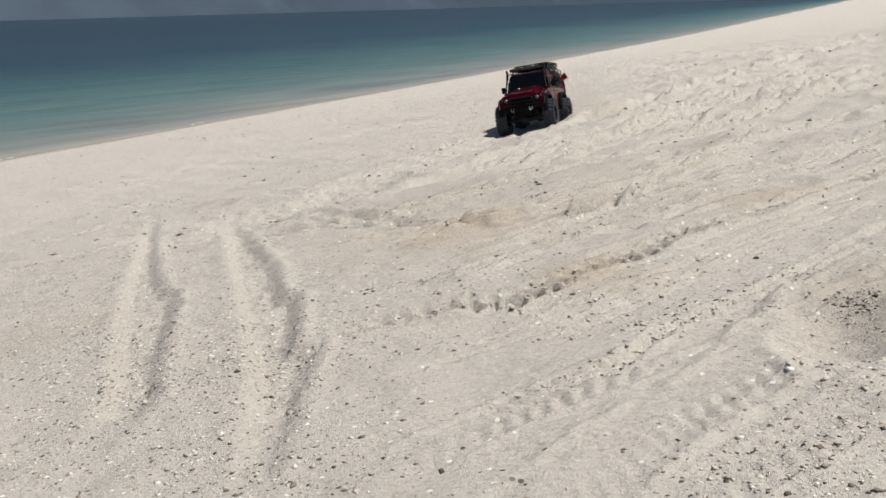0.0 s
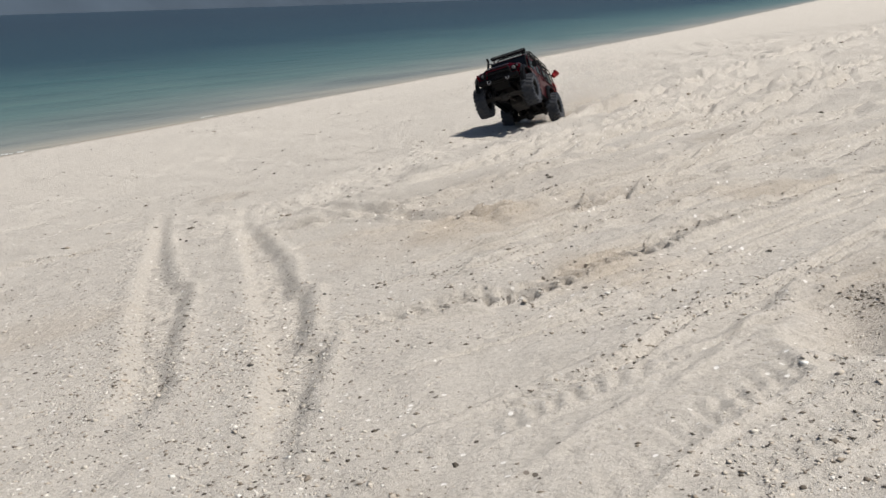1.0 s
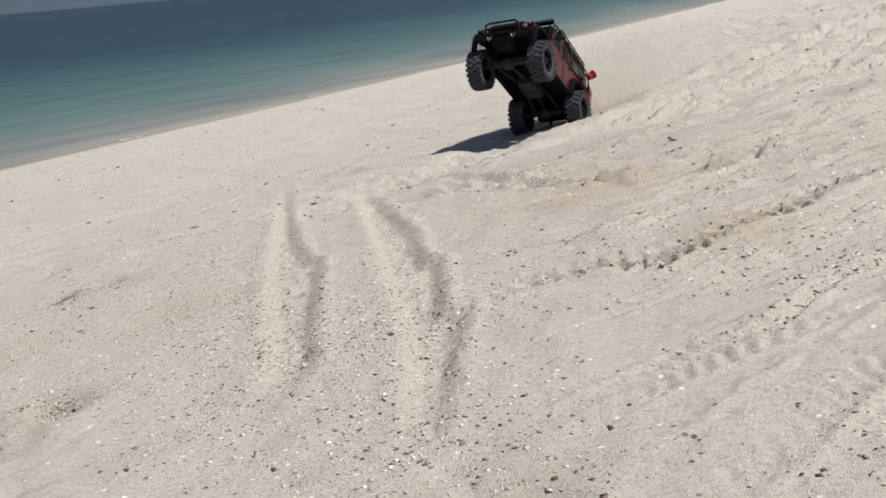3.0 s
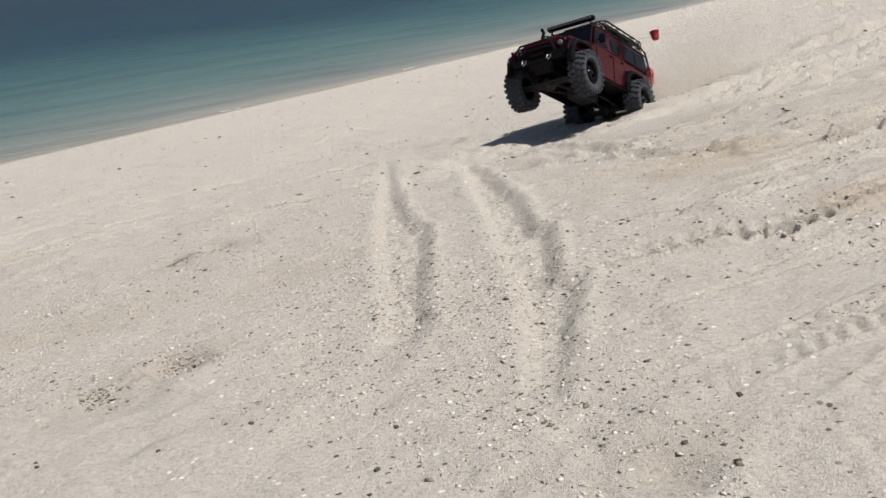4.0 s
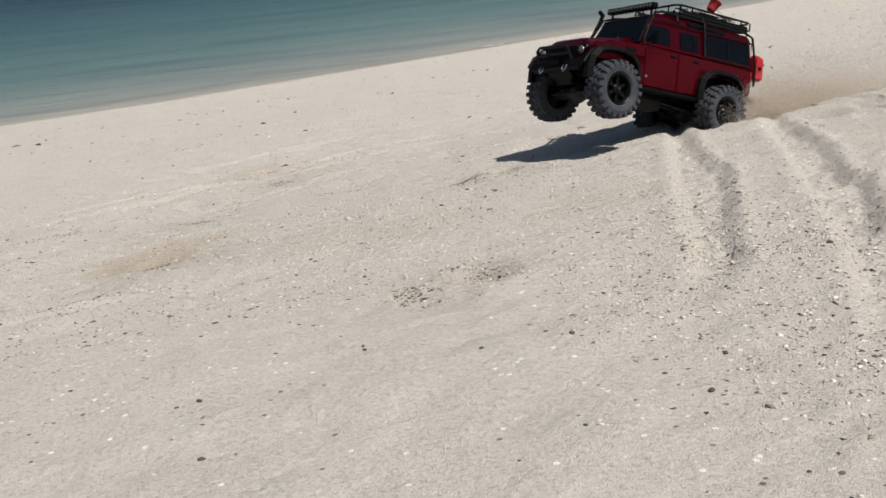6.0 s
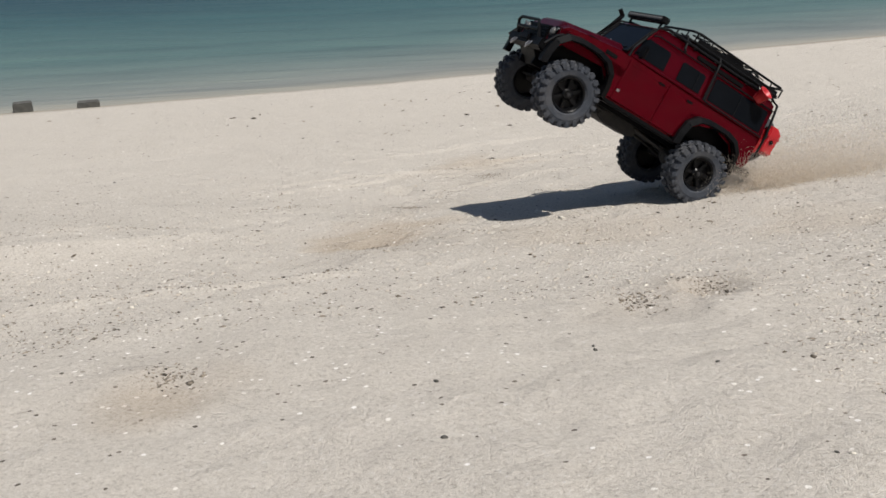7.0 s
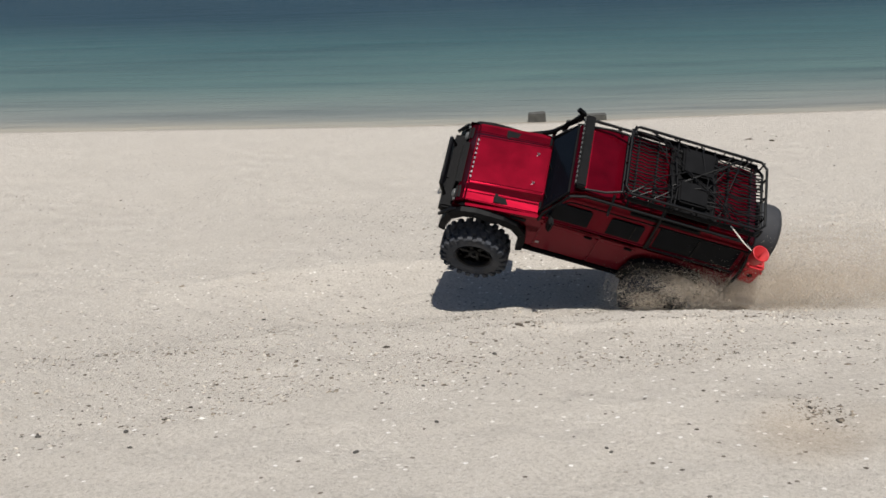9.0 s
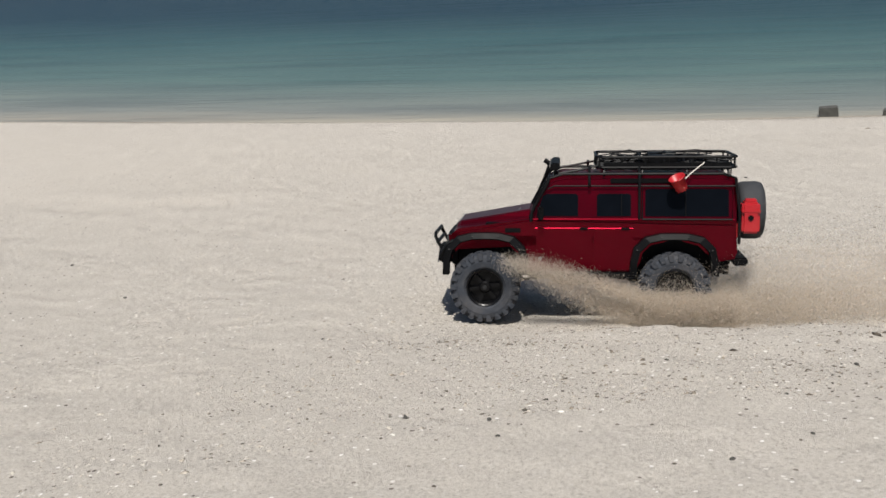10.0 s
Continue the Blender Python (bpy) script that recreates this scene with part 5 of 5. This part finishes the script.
fan = np.stack((-0.10 + 0.39 * s + rng.normal(0, 0.01, n), 0.135 + rng.normal(0, 1, n) * 0.018, top - (top - foot) * drop + ragged), -1)
streaks = 0.6 + 0.55 * lattice(s * 4, drop * 9, 41) + 0.35 * lattice(s * 8, drop * 24, 42)
fan = fan[rng.uniform(0, 1, n) < np.clip(streaks, 0, 1)]
sand_fan = grain_cloud("sand_fan", fan[fan[:, 2] > 0.0], 0.0013, 7, "arched fan of sand flung along the truck", GRAIN)


# ---- what moves ----
TRUCK_ROWS = [  # seconds, rear axle's place, heading, nose up, left side up
    (0.0, -0.379, 4.844, -0.087, -96.8, 4.4, 8.7),
    (0.5, -0.418, 4.838, -0.086, -99.9, 10.6, 11.7),
    (1.0, -0.448, 4.629, -0.086, -103.0, 19.2, 17.0),
    (1.5, -0.508, 4.478, -0.066, -104.5, 27.5, 24.9),
    (2.0, -0.530, 4.015, -0.043, -108.7, 34.7, 21.7),
    (3.5, -0.716, 3.446, -0.089, -101.9, 33.5, 3.1),
    (4.0, -0.739, 3.250, -0.099, -106.8, 22.6, 13.4),
    (4.5, -0.793, 3.072, -0.083, -104.9, 4.9, 16.7),
    (5.0, -0.851, 2.836, -0.090, -104.4, -0.6, 15.2),
    (5.5, -0.952, 2.622, -0.103, -107.7, 9.0, 9.7),
    (6.0, -1.082, 2.451, -0.113, -114.3, 15.8, 9.2),
    (7.5, -1.510, 1.595, -0.099, -120.2, 39.2, -4.6),
    (8.0, -1.648, 1.352, -0.109, -118.7, 36.7, -22.8),
    (8.5, -1.774, 1.089, -0.138, -115.5, 32.6, -35.7),
    (9.0, -1.920, 0.859, -0.148, -111.6, 17.9, -42.2),
    (9.5, -2.037, 0.605, -0.157, -109.4, -1.5, -30.4),
    (10.0, -2.129, 0.318, -0.191, -104.0, 2.0, 7.0),
]
BEAKER_ROWS = [  # seconds and place on the truck
    (0.0, -0.058, 0.101, 0.156),
    (0.5, -0.065, 0.096, 0.155),
    (1.0, -0.075, 0.107, 0.166),
    (1.5, -0.078, 0.115, 0.176),
    (2.0, -0.058, 0.112, 0.164),
    (3.5, -0.086, 0.100, 0.168),
    (4.0, -0.073, 0.130, 0.221),
    (4.5, -0.073, 0.127, 0.235),
    (5.0, -0.018, 0.111, 0.252),
    (5.5, -0.017, 0.034, 0.256),
    (6.0, 0.002, 0.047, 0.245),
    (7.5, -0.065, 0.115, 0.168),
    (8.0, -0.017, 0.124, 0.197),
    (8.5, -0.055, 0.121, 0.253),
    (9.0, -0.100, 0.111, 0.206),
    (9.5, -0.051, 0.135, 0.209),
    (10.0, -0.005, 0.103, 0.179),
]
RACK_TIE = Vector((-0.05, 0.07, 0.213))
DROOP_FRONT = ((0, 5), (1, -3), (2, -10), (3.5, -8), (4, 3), (4.5, 10), (5, 8), (6, 4), (7.5, -16), (8, -11), (8.5, -14), (9, -15), (9.5, -4), (10, 0))
DROOP_REAR = ((0, 5), (2, 0), (3.5, 0), (4, 8), (5, 2), (6, 0), (7.5, -15), (8, -13), (8.5, 0), (9, 0), (9.5, 8), (10, 0))


def at_time(table, t):
    return float(np.interp(t, [r[0] for r in table], [r[1] for r in table]))


def ground_row(t, ahead, lift):
    """On the sand by the rear axle, turned as the truck."""
    k = [np.interp(t, [r[0] for r in TRUCK_ROWS], [r[i] for r in TRUCK_ROWS]) for i in (1, 2, 4)]
    return pose(k[0], k[1], ground_z(k[0], k[1]) + lift, 0, 0, k[2]) @ pose(ahead, 0, 0)


def motions():
    walk(truck, [(t, pose(x, y, z, roll, -nose, head)) for t, x, y, z, head, nose, roll in TRUCK_ROWS])
    for hub in truck_wheels:
        x, y = hub.matrix_basis.translation.x, hub.matrix_basis.translation.y
        front = x > 0.1
        rows = []
        for k in range(101):
            t = k / 10
            spin = (25 if front else 70) * k
            rows.append((t, pose(x, y, at_time(DROOP_FRONT if front else DROOP_REAR, t) / 1000) @ pose(0, 0, 0, 0, spin, 0) @ pose(0, 0, 0, 0, 0, 180 if y < 0 else 0)))
        walk(hub, rows)
    rows = []
    for t, x, y, z in BEAKER_ROWS:
        place = Vector((x, y, z))
        turn = (RACK_TIE - place).to_track_quat("Z", "Y").to_matrix().to_4x4()
        rows.append((t, Matrix.Translation(place) @ turn))
    walk(beaker, rows)
    # dust rises out of the sand as the wheels dig and sinks back
    walk(dust_plume, [(t, ground_row(t, 0, z)) for t, z in ((0, -0.05), (1, -0.05), (2, 0.01), (3.5, 0.04), (4, 0.03), (4.5, 0.03), (5, -0.03), (5.5, -0.08), (6, -0.07), (7.5, -0.03), (8, -0.05), (8.5, -0.06), (9, -0.05), (9.5, -0.03), (10, 0.0))])
    walk(wheel_spray, [(t, ground_row(t, x, z)) for t, x, z in ((0, -0.06, -0.01), (1, -0.06, -0.01), (2, -0.1, -0.01), (3.5, -0.1, 0.0), (4.5, -0.1, 0.01), (5, -0.1, 0.05), (5.5, -0.1, 0.05), (6, -0.12, 0.04), (7.5, -0.16, 0.045), (8, -0.14, 0.045), (8.5, -0.06, 0.065), (9, -0.03, 0.065), (9.5, -0.01, 0.055), (10, 0.0, 0.055))])
    walk(sand_fan, [(t, ground_row(t, 0, z)) for t, z in ((0, -0.3), (3, -0.3), (6, -0.3), (8.5, -0.3), (9.4, -0.2), (9.6, -0.06), (9.8, 0.0), (10, 0.018))])


motions()
